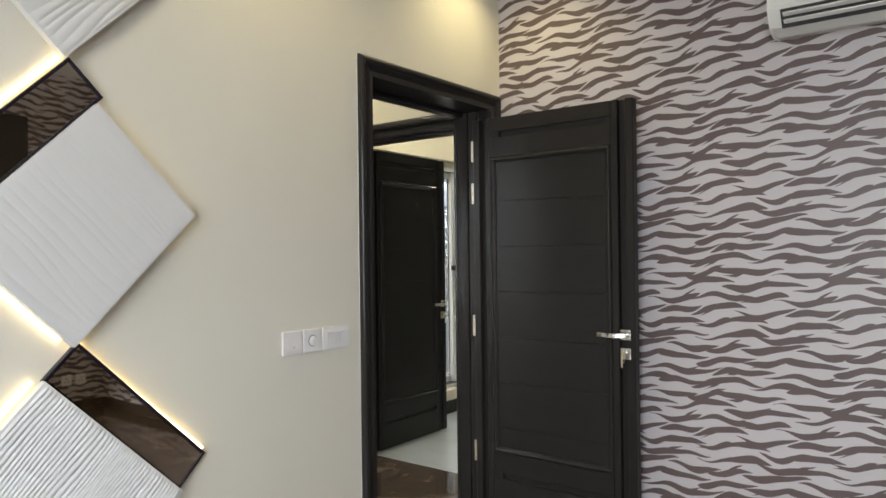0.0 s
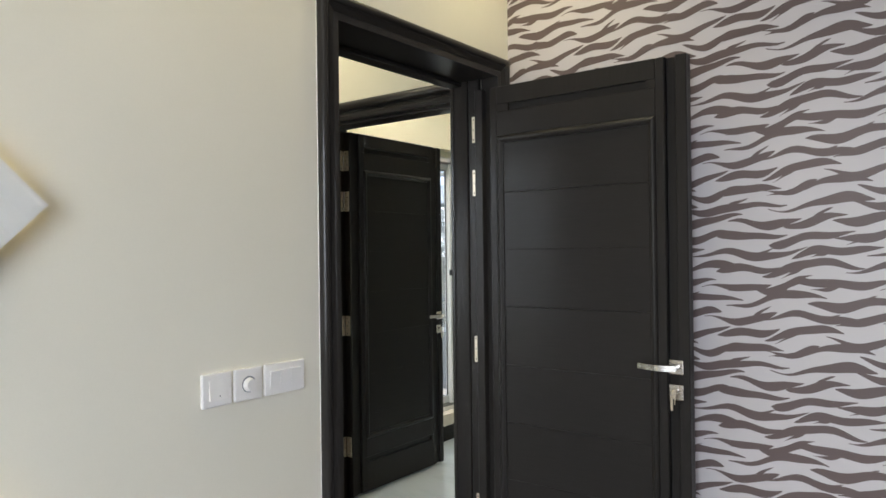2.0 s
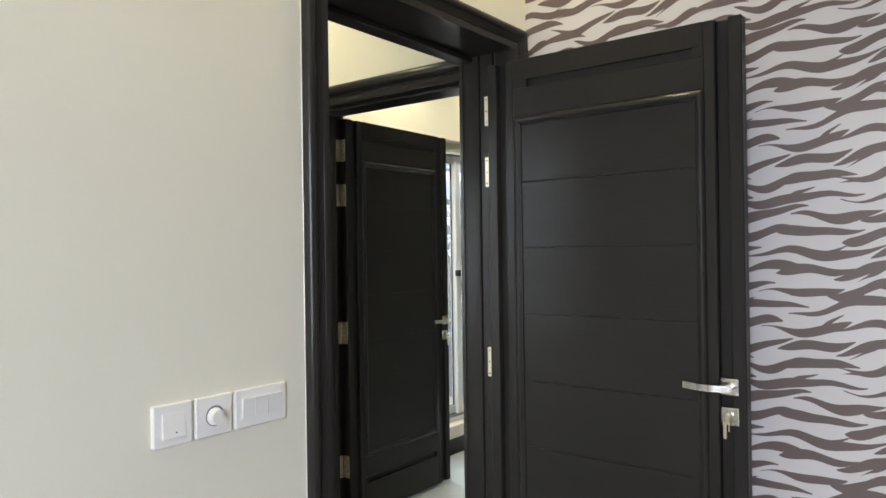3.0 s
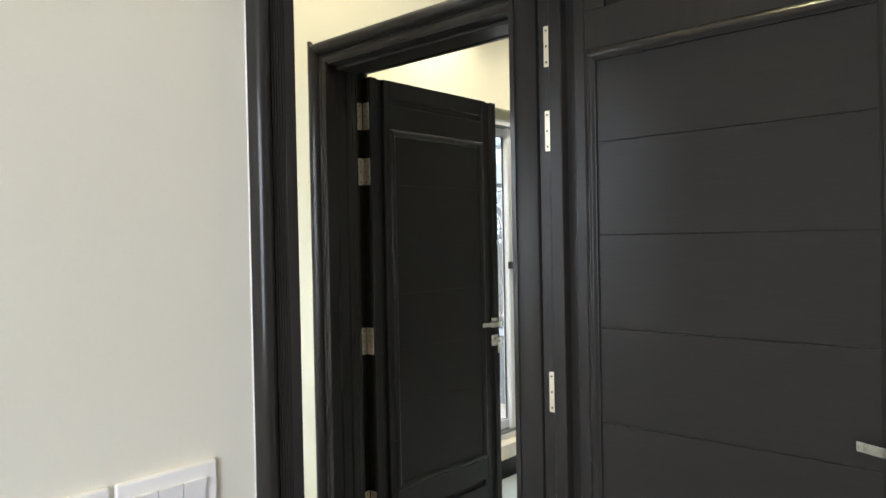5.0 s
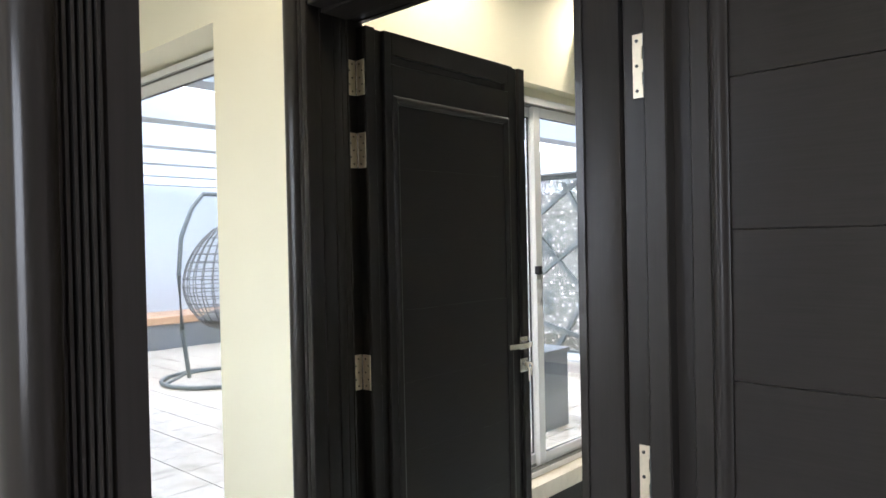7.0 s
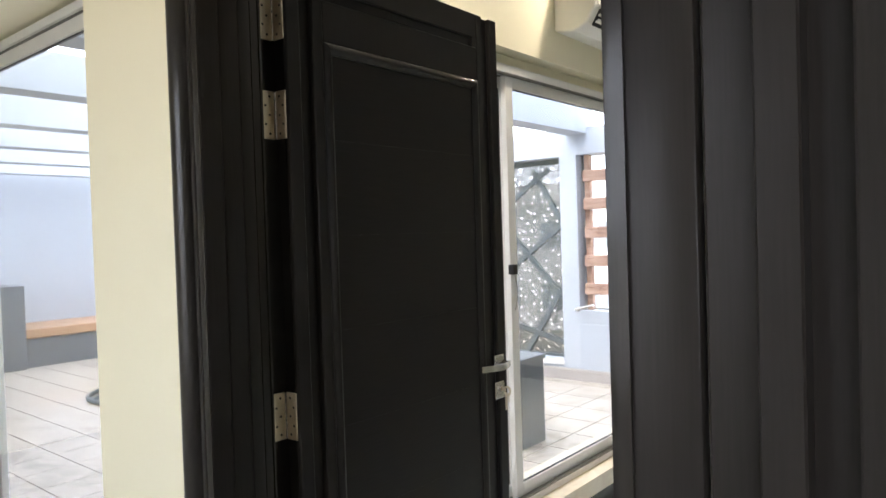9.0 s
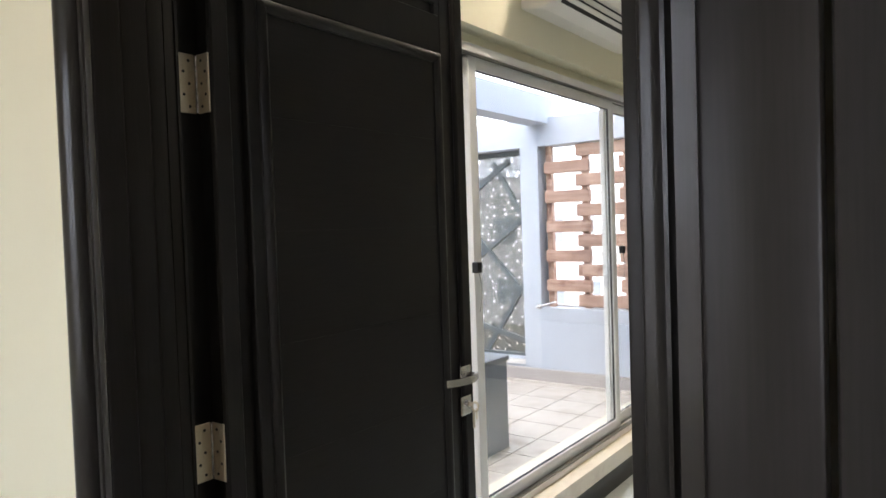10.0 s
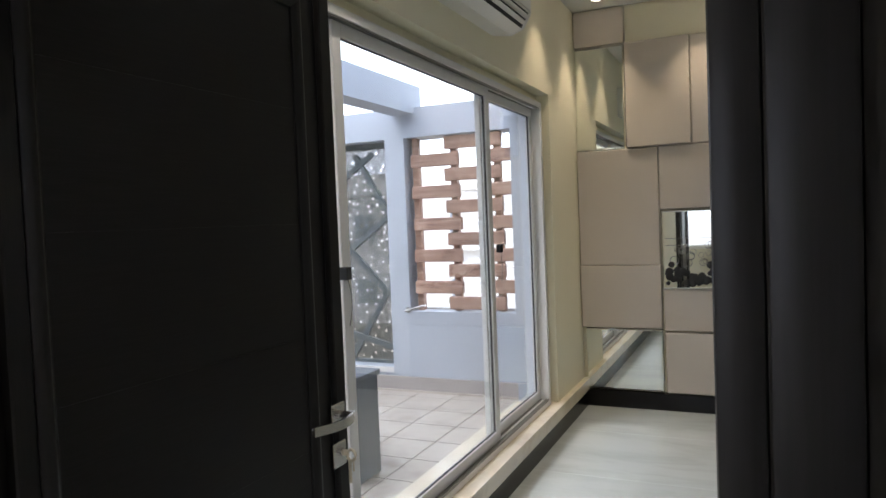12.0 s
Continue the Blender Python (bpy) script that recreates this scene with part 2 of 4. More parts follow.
def loft(bm, rings, caps=True):
    """Joins closed rings of points, one after the other, into a solid."""
    made = [[bm.verts.new(p) for p in ring] for ring in rings]
    n = len(made[0])
    for a, b in zip(made, made[1:]):
        for k in range(n):
            bm.faces.new((a[k], a[(k + 1) % n], b[(k + 1) % n], b[k]))
    if caps:
        bm.faces.new(list(reversed(made[0])))
        bm.faces.new(made[-1])
    bmesh.ops.recalc_face_normals(bm, faces=bm.faces)


def part(name, bm, mat, parent=None, label="", smooth=False):
    me = bpy.data.meshes.new(name)
    bm.to_mesh(me)
    bm.free()
    if mat:
        me.materials.append(mat)
    if smooth:
        me.shade_smooth()
        me.set_sharp_from_angle(angle=radians(38))
    ob = new(name, me)
    if parent:
        ob.parent = parent
    if label:
        tagged(ob, label)
    return ob


def boxes(name, spans, mat, parent=None, label="", bevel=0.0):
    bm = bmesh.new()
    for lo, hi in spans:
        box(bm, lo, hi, bevel)
    return part(name, bm, mat, parent, label)


def group(name, label="", category="", m=None, kind="", grp=""):
    ob = new(name)
    if m is not None:
        ob.matrix_world = m
    return tagged(ob, label, category, grp, kind)


def wall(name, spans, mat, label):
    return tagged(boxes(name, spans, mat), label, "wall", kind="structure")


# ---- the plan ----
X_ROOM, X_HALL = 0.13, -0.11          # the two faces of the wall with door 1
Y_ZEBRA = 0.11                        # wallpapered wall of the first bedroom
Y_HALL, Y_ROOM2 = 0.14, 0.38          # the two faces of the wall with door 2
X_WIN, X_OUT = -1.45, -1.70           # inner and outer face of the wall with the sliding window
Y_PANEL = 5.05                        # wall with the padded panels
Z_CEIL1, Z_CEIL2, Z_TERRACE = 3.02, 2.905, 0.15
X_EAST, Y_SOUTH = 4.6, -4.4
HEAD_1, HEAD = 2.170, 2.140             # top of the door openings
# door 1 opens between these, along y; door 2 along x
D1 = (-0.938, 0.012)
D2 = (-1.112, -0.178)
WINDOW = (0.55, 4.24, 0.20, 2.145)    # y, y, z, z

# walls of the first bedroom
wall("wall_west", [((X_HALL, Y_SOUTH, 0), (X_ROOM, D1[0] - 0.012, Z_CEIL1)), ((X_HALL, D1[0] - 0.012, HEAD_1 + 0.012), (X_ROOM, D1[1] + 0.034, Z_CEIL1)),
                   ((X_HALL, D1[1] + 0.034, 0), (X_ROOM, Y_HALL, Z_CEIL1))], PAINT, "smooth cream painted bedroom wall around the dark door")
wall("wall_north", [((X_ROOM, Y_ZEBRA, 0), (X_EAST + 0.2, Y_ROOM2, Z_CEIL1))], ZEBRA, "bedroom wall papered in brown and pale zebra stripes")
wall("wall_east", [((X_EAST, Y_SOUTH, 0), (X_EAST + 0.2, Y_ZEBRA, Z_CEIL1))], ZEBRA, "far bedroom wall papered in zebra stripes")
wall("wall_south", [((X_ROOM, Y_SOUTH - 0.2, 0), (1.3, Y_SOUTH, Z_CEIL1)), ((3.7, Y_SOUTH - 0.2, 0), (X_EAST + 0.2, Y_SOUTH, Z_CEIL1)),
                    ((1.3, Y_SOUTH - 0.2, 0), (3.7, Y_SOUTH, 0.6)), ((1.3, Y_SOUTH - 0.2, 2.5), (3.7, Y_SOUTH, Z_CEIL1))], PAINT, "cream painted bedroom wall with a wide window")
tagged(boxes("ceiling", [((X_HALL, Y_SOUTH - 0.2, Z_CEIL1), (X_EAST + 0.2, Y_ROOM2, Z_CEIL1 + 0.2))], CEILING), "flat white painted bedroom ceiling", "ceiling", kind="structure")
tagged(boxes("floor", [((X_HALL, Y_SOUTH - 0.2, -0.1), (X_EAST + 0.2, Y_ROOM2 - 0.01, 0))], BROWN_MARBLE), "polished brown marble bedroom floor", "floor", kind="structure")

# corridor
X_GLASS = -1.655                      # where the glass door ends against the corridor wall
wall("wall_hall_north", [((X_GLASS, Y_HALL, 0), (D2[0] - 0.055, Y_ROOM2, Z_CEIL1)), ((D2[0] - 0.055, Y_HALL, HEAD + 0.012), (D2[1] + 0.012, Y_ROOM2, Z_CEIL1)),
                         ((D2[1] + 0.012, Y_HALL, 0), (X_ROOM - 0.001, Y_ROOM2, Z_CEIL1))], PAINT_2, "pale yellow corridor wall around a dark door frame")
wall("wall_over_glass_door", [((-4.6, Y_HALL, 2.2), (X_GLASS, Y_ROOM2 + 0.07, Z_CEIL1))], PAINT_2, "pale yellow wall above the sliding glass door")
wall("wall_beside_glass_door", [((-5.2, Y_HALL, 0), (-4.6, Y_ROOM2 + 0.07, Z_CEIL1))], PAINT_2, "pale yellow wall beside the sliding glass door")
wall("wall_hall_south", [((-5.2, -1.9, 0), (-2.15, -1.7, Z_CEIL1)), ((-0.55, -1.9, 0), (X_HALL, -1.7, Z_CEIL1)), ((-2.15, -1.9, 0), (-0.55, -1.7, 0.8)), ((-2.15, -1.9, 2.2), (-0.55, -1.7, Z_CEIL1))], PAINT_2, "pale yellow corridor wall with a window")
wall("wall_hall_west", [((-5.4, -1.9, 0), (-5.2, Y_ROOM2, Z_CEIL1))], PAINT_2, "pale yellow corridor end wall")
tagged(boxes("ceiling_hall", [((-5.4, -1.9, Z_CEIL1), (X_HALL - 0.002, Y_ROOM2, Z_CEIL1 + 0.2))], CEILING), "flat white corridor ceiling", "ceiling", kind="structure")

# second bedroom
y0, y1, z0, z1 = WINDOW
X_MID = -1.588
R, X_STEP = 0.055, -1.530             # the plastered reveal steps back round the frame
wall("wall_window", [((X_MID, Y_ROOM2, 0), (X_WIN, y0 - R, Z_CEIL2)), ((X_MID, y1 + R, 0), (X_WIN, Y_PANEL, Z_CEIL2)),
                     ((X_MID, y0 - R, 0), (X_WIN, y1 + R, z0 - 0.03)), ((X_MID, y0 - R, z1 + R), (X_WIN, y1 + R, Z_CEIL2)),
                     ((X_MID, y0 - R, z0 - 0.03), (X_STEP, y0, z1 + R)), ((X_MID, y1, z0 - 0.03), (X_STEP, y1 + R, z1 + R)), ((X_MID, y0, z1), (X_STEP, y1, z1 + R))], PAINT_2, "pale yellow wall with a wide sliding window")
wall("wall_panelled", [((X_OUT, Y_PANEL, 0), (3.4, Y_PANEL + 0.2, Z_CEIL2))], PAINT_2, "pale wall behind padded panels and mirrors")
wall("wall_east_bedroom", [((3.2, Y_ROOM2, 0), (3.4, Y_PANEL, Z_CEIL2))], PAINT_2, "pale yellow bedroom wall")
tagged(boxes("ceiling_bedroom", [((X_OUT, Y_ROOM2, Z_CEIL2), (3.4, Y_PANEL + 0.2, Z_CEIL2 + 0.2))], CEILING), "flat white bedroom ceiling with recessed lamps", "ceiling", kind="structure")


def zebra_print(name, width, height, put, seed):
    """The printed markings of a zebra wallpaper: short wavy bands, fat in the middle and drawn out to points, some forked, in a repeat of 0.56 m."""
    r = random.Random(seed)
    size, rows = 0.56, 10
    pitch = size / rows
    bands = []                       # start, length, height, rise, bow, thickness, fattest place
    for k in range(rows):
        x = first = r.uniform(0, size)
        z = k * pitch
        while x < first + size - 0.02:
            length = r.uniform(0.13, 0.27)
            if first + size - x - length < 0.12:
                length = first + size - x
            lap = r.uniform(0.018, 0.034)
            rise = r.uniform(0.22, 0.62)
            fat = r.uniform(0.28, 0.72)
            thick = r.uniform(0.46, 0.60) * pitch
            bow = r.uniform(-0.22, 0.22) * pitch
            bands.append((x - lap, length + 2 * lap, z, rise, bow, thick, fat))
            if r.random() < 0.42:    # a fork: a thin arm that leaves the fat part of the band
                arm = r.uniform(0.06, 0.10)
                up = r.choice((-1, 1))
                if up > 0:
                    bands.append((x + length * fat, arm, z + (0.22 + rise * (fat - 0.5)) * pitch, 0.5, 0.0, 0.24 * pitch, 0.35))
                else:
                    bands.append((x + length * fat - arm, arm, z + (-0.22 + rise * (fat - 0.5)) * pitch, 0.5, 0.0, 0.24 * pitch, 0.65))
            x += length
    verts, faces = [], []
    n = 16

    def flow(x, z):
        a, b = x * math.tau / size, z * math.tau / size
        return 0.0105 * math.sin(2 * a + 1.1 * math.sin(b) + 0.8 * math.sin(2 * b)) + 0.0055 * math.sin(a + 1.5 * math.sin(b + 1)) + 0.0035 * math.sin(4 * a + 2.4 * math.sin(3 * b + 1))

    for ty in range(-1, int(height / size) + 2):
        for tx in range(-1, int(width / size) + 2):
            for number, (x0, length, z0, rise, bow, thick, fat) in enumerate(bands):
                xs = x0 + tx * size
                if xs + length < 0 or xs > width:
                    continue
                base = len(verts)
                e = math.log(0.5) / math.log(fat)
                off = 0.0003 + 0.00002 * number
                for i in range(n + 1):
                    q = i / n
                    x = xs + q * length
                    z = z0 + ty * size + flow(x, z0) + rise * (q - 0.5) * pitch + bow * math.sin(math.pi * q)
                    t = 0.5 * thick * max(0.04, math.sin(math.pi * q ** e)) ** 0.72 * (1 + 0.14 * math.sin(9 * q + 40 * x0))
                    x = min(max(x, 0.0), width)
                    verts += [put(x, min(max(z - t, 0), height), off), put(x, min(max(z + t, 0), height), off)]
                for i in range(n):
                    a = base + 2 * i
                    if verts[a] != verts[a + 2] and verts[a] != verts[a + 1]:
                        faces.append((a, a + 2, a + 3, a + 1))
    me = bpy.data.meshes.new(name)
    me.from_pydata(verts, [], faces)
    me.materials.append(STRIPE)
    return new(name, me)


north = zebra_print("wallpaper_stripes", X_EAST - X_ROOM, Z_CEIL1, lambda x, z, o: (X_ROOM + x, Y_ZEBRA - o, z), 3)
north.parent = bpy.data.objects["wall_north"]
east = zebra_print("wallpaper_stripes", Y_ZEBRA - Y_SOUTH, Z_CEIL1, lambda x, z, o: (X_EAST - o, Y_ZEBRA - x, z), 3)
east.parent = bpy.data.objects["wall_east"]
for ob in (north, east):
    tagged(ob, "brown tapering zebra stripes", kind="stuff")


# ---- doors ----
def casing_run(bm, profile, a, b, top, put, segment):
    """One leg or the head of a door casing, with mitred corners. profile: (outward, proud) points; put(u, proud, z) gives the place."""
    rings = {"start": [put(a - o, p, 0.0) for o, p in profile],
             "near": [put(a - o, p, top + o) for o, p in profile],
             "far": [put(b + o, p, top + o) for o, p in profile],
             "end": [put(b + o, p, 0.0) for o, p in profile]}
    pair = {0: ("start", "near"), 1: ("near", "far"), 2: ("far", "end")}[segment]
    loft(bm, [rings[pair[0]], rings[pair[1]]])


def round_profile(width, bulge=0.026, flat=0.012, ribs=0):
    """Casing: a flat towards the opening, small steps or reeds, and a fat rounded bead on the outside."""
    w = 0.017 if ribs else 0.30 * width
    pts = [(-0.004, -0.01), (-0.004, flat), (0.010, flat + 0.002)]
    span = width - 0.034 - 0.012
    if ribs:
        pts += [(0.018, flat + 0.002), (0.020, flat)]
        for i in range(ribs):
            u = 0.021 + 0.030 * i / ribs
            w = 0.030 / ribs
            pts += [(u + w * 0.10, flat), (u + w * 0.30, flat + 0.005), (u + w * 0.70, flat + 0.005), (u + w * 0.90, flat)]
        pts += [(0.052, flat + 0.002), (width - 0.036, flat + 0.002)]
        w = 0.017
    else:
        pts += [(0.016, flat), (0.019, flat + 0.003), (width - 2 * w - 0.011, flat + 0.003), (width - 2 * w - 0.006, flat)]
    c = width - w
    for i in range(9):
        a = math.pi - i * math.pi / 8
        pts.append((c + w * math.cos(a), flat - 0.004 + bulge * math.sin(a) * 0.75))
    pts.append((width, -0.01))
    return pts


def hinge(parent, x, y, z):
    """A butt hinge, 114 mm tall: one leaf on the jamb, one on the edge of the door, a knuckled pin between."""
    h = 0.057
    for name, turn in (("jamb", -90), ("door", 0)):
        m = pose(x, y, z, 0, 0, turn)
        bm = bmesh.new()
        box(bm, (0.004, -0.0015, -h), (0.040, 0.0015, h), 0.001)
        plate = part("hinge_leaf", bm, HINGE, parent)
        plate.matrix_local = m
        bm = bmesh.new()
        for k in range(5):
            u, w = (0.030 if k % 2 else 0.018), -0.044 + 0.022 * k
            rod(bm, (u, -0.0023, w), (u, 0.0023, w), 0.0030, 10)
        screws = part("hinge_screws", bm, HOLE, parent)
        screws.matrix_local = m
    bm = bmesh.new()
    for k in range(5):
        rod(bm, (0, 0, -h + k * 2 * h / 5 + 0.001), (0, 0, -h + (k + 1) * 2 * h / 5 - 0.001), 0.0050, 12)
    pin = part("hinge_knuckle", bm, STEEL, parent, smooth=True)
    pin.matrix_local = pose(x, y, z)


def lever_set(leaf, u, front, z, side=1):
    """Square rose with a bowed lever, and below it a square lock plate with a key. side: the way out from the leaf's face along local v."""
    bm = bmesh.new()
    box(bm, (u - 0.026, front, z - 0.026), (u + 0.026, front + side * 0.009, z + 0.026), 0.003, 2)
    rod(bm, (u, front, z), (u, front + side * 0.045, z), 0.010, 14)
    part("rose", bm, STEEL, leaf, "brushed nickel square rose")
    bm = bmesh.new()
    rings = []
    for i in range(13):
        s = i / 12
        x = u + 0.012 - 0.145 * s
        v = front + side * (0.040 + 0.022 * math.sin(math.pi * min(1, s * 1.02)) - 0.008 * s)
        t = 0.0035
        rings.append([(x, v - t, z - 0.010), (x, v + t, z - 0.010), (x, v + t, z + 0.010), (x, v - t, z + 0.010)])
    loft(bm, rings)
    part("handle", bm, STEEL, leaf, "bowed brushed nickel lever handle", smooth=False)
    zk = z - 0.088
    bm = bmesh.new()
    box(bm, (u - 0.026, front, zk - 0.030), (u + 0.026, front + side * 0.008, zk + 0.026), 0.003, 2)
    rod(bm, (u, front, zk + 0.004), (u, front + side * 0.016, zk + 0.004), 0.009, 14)
    part("lock_plate", bm, STEEL, leaf, "square nickel lock plate")
    bm = bmesh.new()
    box(bm, (u - 0.0012, front + side * 0.012, zk - 0.004), (u + 0.0012, front + side * 0.030, zk + 0.010), 0.0005)
    tube(bm, [(u, front + side * (0.036 + 0.011 * math.cos(a)), zk - 0.002 + 0.013 * math.sin(a)) for a in [k * math.tau / 12 for k in range(12)]], 0.0035, 6, True)
    box(bm, (u - 0.012, front + side * 0.034, zk - 0.062), (u - 0.003, front + side * 0.038, zk - 0.010), 0.001)
    box(bm, (u + 0.003, front + side * 0.036, zk - 0.040), (u + 0.006, front + side * 0.040, zk - 0.008), 0.001)
    part("key", bm, HINGE, leaf, "small key hanging in the lock")


def door_leaf(name, width, m, field_from, field_to, slot, label, parent, side=1, gap=0.0005, depth=0.030):
    """A dark leaf. Local axes: u from the hinge to the free edge, v out of the face that shows (side = +1 or -1), z up; v = 0 on that face."""
    z0, z1 = 0.012, 2.114
    s = side
    leaf_bm = bmesh.new()
    d, deep = -0.014 * s, -depth * s                 # depth of the ground under the raised strips, and of the two long grooves
    strip, groove = 0.040, 0.040
    u0, u1 = strip + groove, width - strip - groove
    box(leaf_bm, (0, deep, z0), (width, -0.045 * s, z1))
    box(leaf_bm, (u0, d, z0), (u1, deep, z1))
    box(leaf_bm, (0, 0, z0), (strip, deep, z1), 0.0025)
    box(leaf_bm, (width - strip, 0, z0), (width, deep, z1), 0.0025)
    f0, f1 = field_from - 0.012, field_to + 0.012
    fz0, fz1 = 0.335, 1.893
    box(leaf_bm, (u0, 0, z0), (f0, deep, z1), 0.0025)
    box(leaf_bm, (f1, 0, z0), (u1, deep, z1), 0.0025)
    s0, s1 = slot
    for a, b in ((fz1 + 0.012, 2.008), (2.038, z1), (z0, 0.185), (0.215, fz0 - 0.012)):
        box(leaf_bm, (f0, 0, a), (f1, d, b), 0.002)
    for a, b in ((2.008, 2.038), (0.185, 0.215)):
        box(leaf_bm, (f0, 0, a), (s0, d, b))
        box(leaf_bm, (s1, 0, a), (f1, d, b))
    leaf = part(name, leaf_bm, WOOD, parent, label)
    leaf.matrix_local = m
    prof = [(0, 0.0), (0.003, 0.004), (0.008, 0.0085), (0.014, 0.009), (0.020, 0.006), (0.024, 0.001), (0.029, -0.001), (0.029, -0.012), (0, -0.012)]
    corners = [(f0, fz0 - 0.012), (f1, fz0 - 0.012), (f1, fz1 + 0.012), (f0, fz1 + 0.012)]
    inward = [(1, 1), (-1, 1), (-1, -1), (1, -1)]
    for k in range(4):
        bm = bmesh.new()
        rings = []
        for c in (k, (k + 1) % 4):
            (cu, cz), (iu, iz) = corners[c], inward[c]
            rings.append([(cu + iu * a, p * s, cz + iz * a) for a, p in prof])
        loft(bm, rings)
        part("moulding", bm, WOOD if k % 2 else MOULDED_H, leaf, smooth=True)
    edges = [fz0 + 0.017] + [z for z in (0.46, 0.70, 0.94, 1.185, 1.425, 1.665)] + [fz1 - 0.017]
    for a, b in zip(edges, edges[1:]):
        bm = bmesh.new()
        box(bm, (f0 + 0.029, -0.006 * s, a + gap), (f1 - 0.029, -0.016 * s, b - gap), gap * 2)
        part("board", bm, WOOD_H, leaf)
    lever_set(leaf, width - 0.047, 0.0, 0.995, s)
    return leaf


# door 1 : hung on its north jamb, folded back against the zebra wall
door_1 = group("door_1", "dark-stained panelled door standing wide open against zebra wallpaper", kind="structure")
prof1 = round_profile(0.080, ribs=6)
for seg in (0, 1, 2):
    bm = bmesh.new()
    p = prof1
    casing_run(bm, p, D1[0], D1[1], HEAD_1, lambda u, q, z: (X_ROOM + q, u, z), seg)
    part("casing", bm, MOULDED if seg != 1 else MOULDED_H, door_1, smooth=True)
prof_hall = round_profile(0.088, 0.012, 0.006)
for seg in (0, 1, 2):
    bm = bmesh.new()
    casing_run(bm, prof_hall, D1[0], D1[1], HEAD_1, lambda u, q, z: (X_HALL - q, u, z), seg)
    part("casing", bm, MOULDED if seg != 1 else MOULDED_H, door_1, smooth=True)
# lining with stops: a step on the corridor side that the leaf shuts against
for u, s in ((D1[0], 1), (D1[1], -1)):
    bm = bmesh.new()
    if s > 0:
        box(bm, (X_HALL - 0.004, u - 0.012, 0), (X_ROOM + 0.004, u, HEAD_1 + 0.012), 0.0015)
    else:
        box(bm, (X_HALL - 0.008, u, 0), (-0.026, u + 0.022, HEAD_1 + 0.012), 0.003, 2)
        box(bm, (-0.020, u + 0.003, 0), (0.0355, u + 0.022, HEAD_1 + 0.012), 0.002)
        box(bm, (0.0355, u + 0.022, 0), (X_ROOM + 0.004, u + 0.034, HEAD_1 + 0.012), 0.0015)
    if s > 0:
        box(bm, (X_HALL - 0.010, u, 0), (-0.052, u + 0.032, HEAD_1), 0.004, 2)
    for k in range(3 if s > 0 else 0):
        box(bm, (X_HALL - 0.018, u + s * (0.002 + 0.008 * k), 0), (X_HALL - 0.009, u + s * (0.007 + 0.008 * k), HEAD_1), 0.0015)
    part("jamb", bm, WOOD, door_1, smooth=True)
bm = bmesh.new()
box(bm, (X_HALL - 0.004, D1[0], HEAD_1), (X_ROOM + 0.004, D1[1], HEAD_1 + 0.012), 0.0015)
box(bm, (X_HALL - 0.010, D1[0] + 0.032, HEAD_1 - 0.020), (-0.052, D1[1], HEAD_1), 0.004, 2)
part("head_lining", bm, WOOD_H, door_1)
boxes("sealant", [((X_ROOM, D1[0] - 0.0822, 0), (X_ROOM + 0.003, D1[0] - 0.0802, HEAD_1 + 0.079))], PLASTIC, door_1, "thin white sealant line along the frame", bevel=0.001)
leaf_1 = door_leaf("leaf", 0.913, pose(0.037, -0.022, 0, 0, 0, 0.0), 0.125, 0.788, (0.17, 0.765), "dark-stained leaf with horizontal boards in a raised moulding", door_1, side=-1)
for z in (1.952, 1.718, 0.990, 0.30):
    bm = bmesh.new()
    for k in range(5):                               # the plate is cut out where the knuckles of the other leaf turn
        lo, hi = z - 0.056 + 0.0224 * k, z - 0.056 + 0.0224 * (k + 1)
        box(bm, (0.001, 0.0115, lo), (0.0215 if k % 2 == 0 else 0.018, 0.0145, hi))
    part("hinge_leaf", bm, HINGE, door_1)
    bm = bmesh.new()
    for k in (-1, 0, 1):
        rod(bm, (0.009, 0.0105, z + 0.044 * k), (0.009, 0.012, z + 0.044 * k), 0.0032, 10)
    part("hinge_screws", bm, HOLE, door_1)
    bm = bmesh.new()
    rod(bm, (0.0265, 0.0095, z - 0.056), (0.0265, 0.0095, z + 0.056), 0.0045, 12)
    part("hinge_knuckle", bm, BAR, door_1)

# door 2 : from the corridor into the second bedroom
door_2 = group("door_2", "dark-stained panelled door standing open into a bright bedroom", kind="structure")
for seg in (0, 1, 2):
    bm = bmesh.new()
    casing_run(bm, round_profile((0.098, 0.080, 0.064)[seg], 0.034), D2[0], D2[1], HEAD, lambda u, q, z: (u, Y_HALL - q, z), seg)
    part("casing", bm, MOULDED if seg != 1 else MOULDED_H, door_2, smooth=True)
for u, s, back, step in ((D2[0], 1, D2[0] - 0.042, (0.008, 0.012)), (D2[1], -1, D2[1] + 0.010, (0.048, 0.075))):
    bm = bmesh.new()
    box(bm, (back - 0.012 * s, Y_HALL - 0.004, 0), (back, Y_ROOM2 + 0.004, HEAD + 0.012), 0.0015)
    box(bm, (back, Y_HALL - 0.010, 0), (u + 0.006 * s, 0.292, HEAD), 0.004, 2)
    box(bm, (u + 0.006 * s, 0.178 if s > 0 else 0.237, 0), (u + step[0] * s, 0.282, HEAD), 0.004, 2)
    box(bm, (u + step[0] * s, 0.226 if s > 0 else 0.266, 0), (u + step[1] * s, 0.258 if s > 0 else 0.284, HEAD), 0.004, 2)
    part("jamb", bm, WOOD, door_2, smooth=True)
bm = bmesh.new()
box(bm, (D2[0] - 0.042, Y_HALL - 0.004, HEAD), (D2[1] + 0.010, Y_ROOM2 + 0.004, HEAD + 0.012), 0.0015)
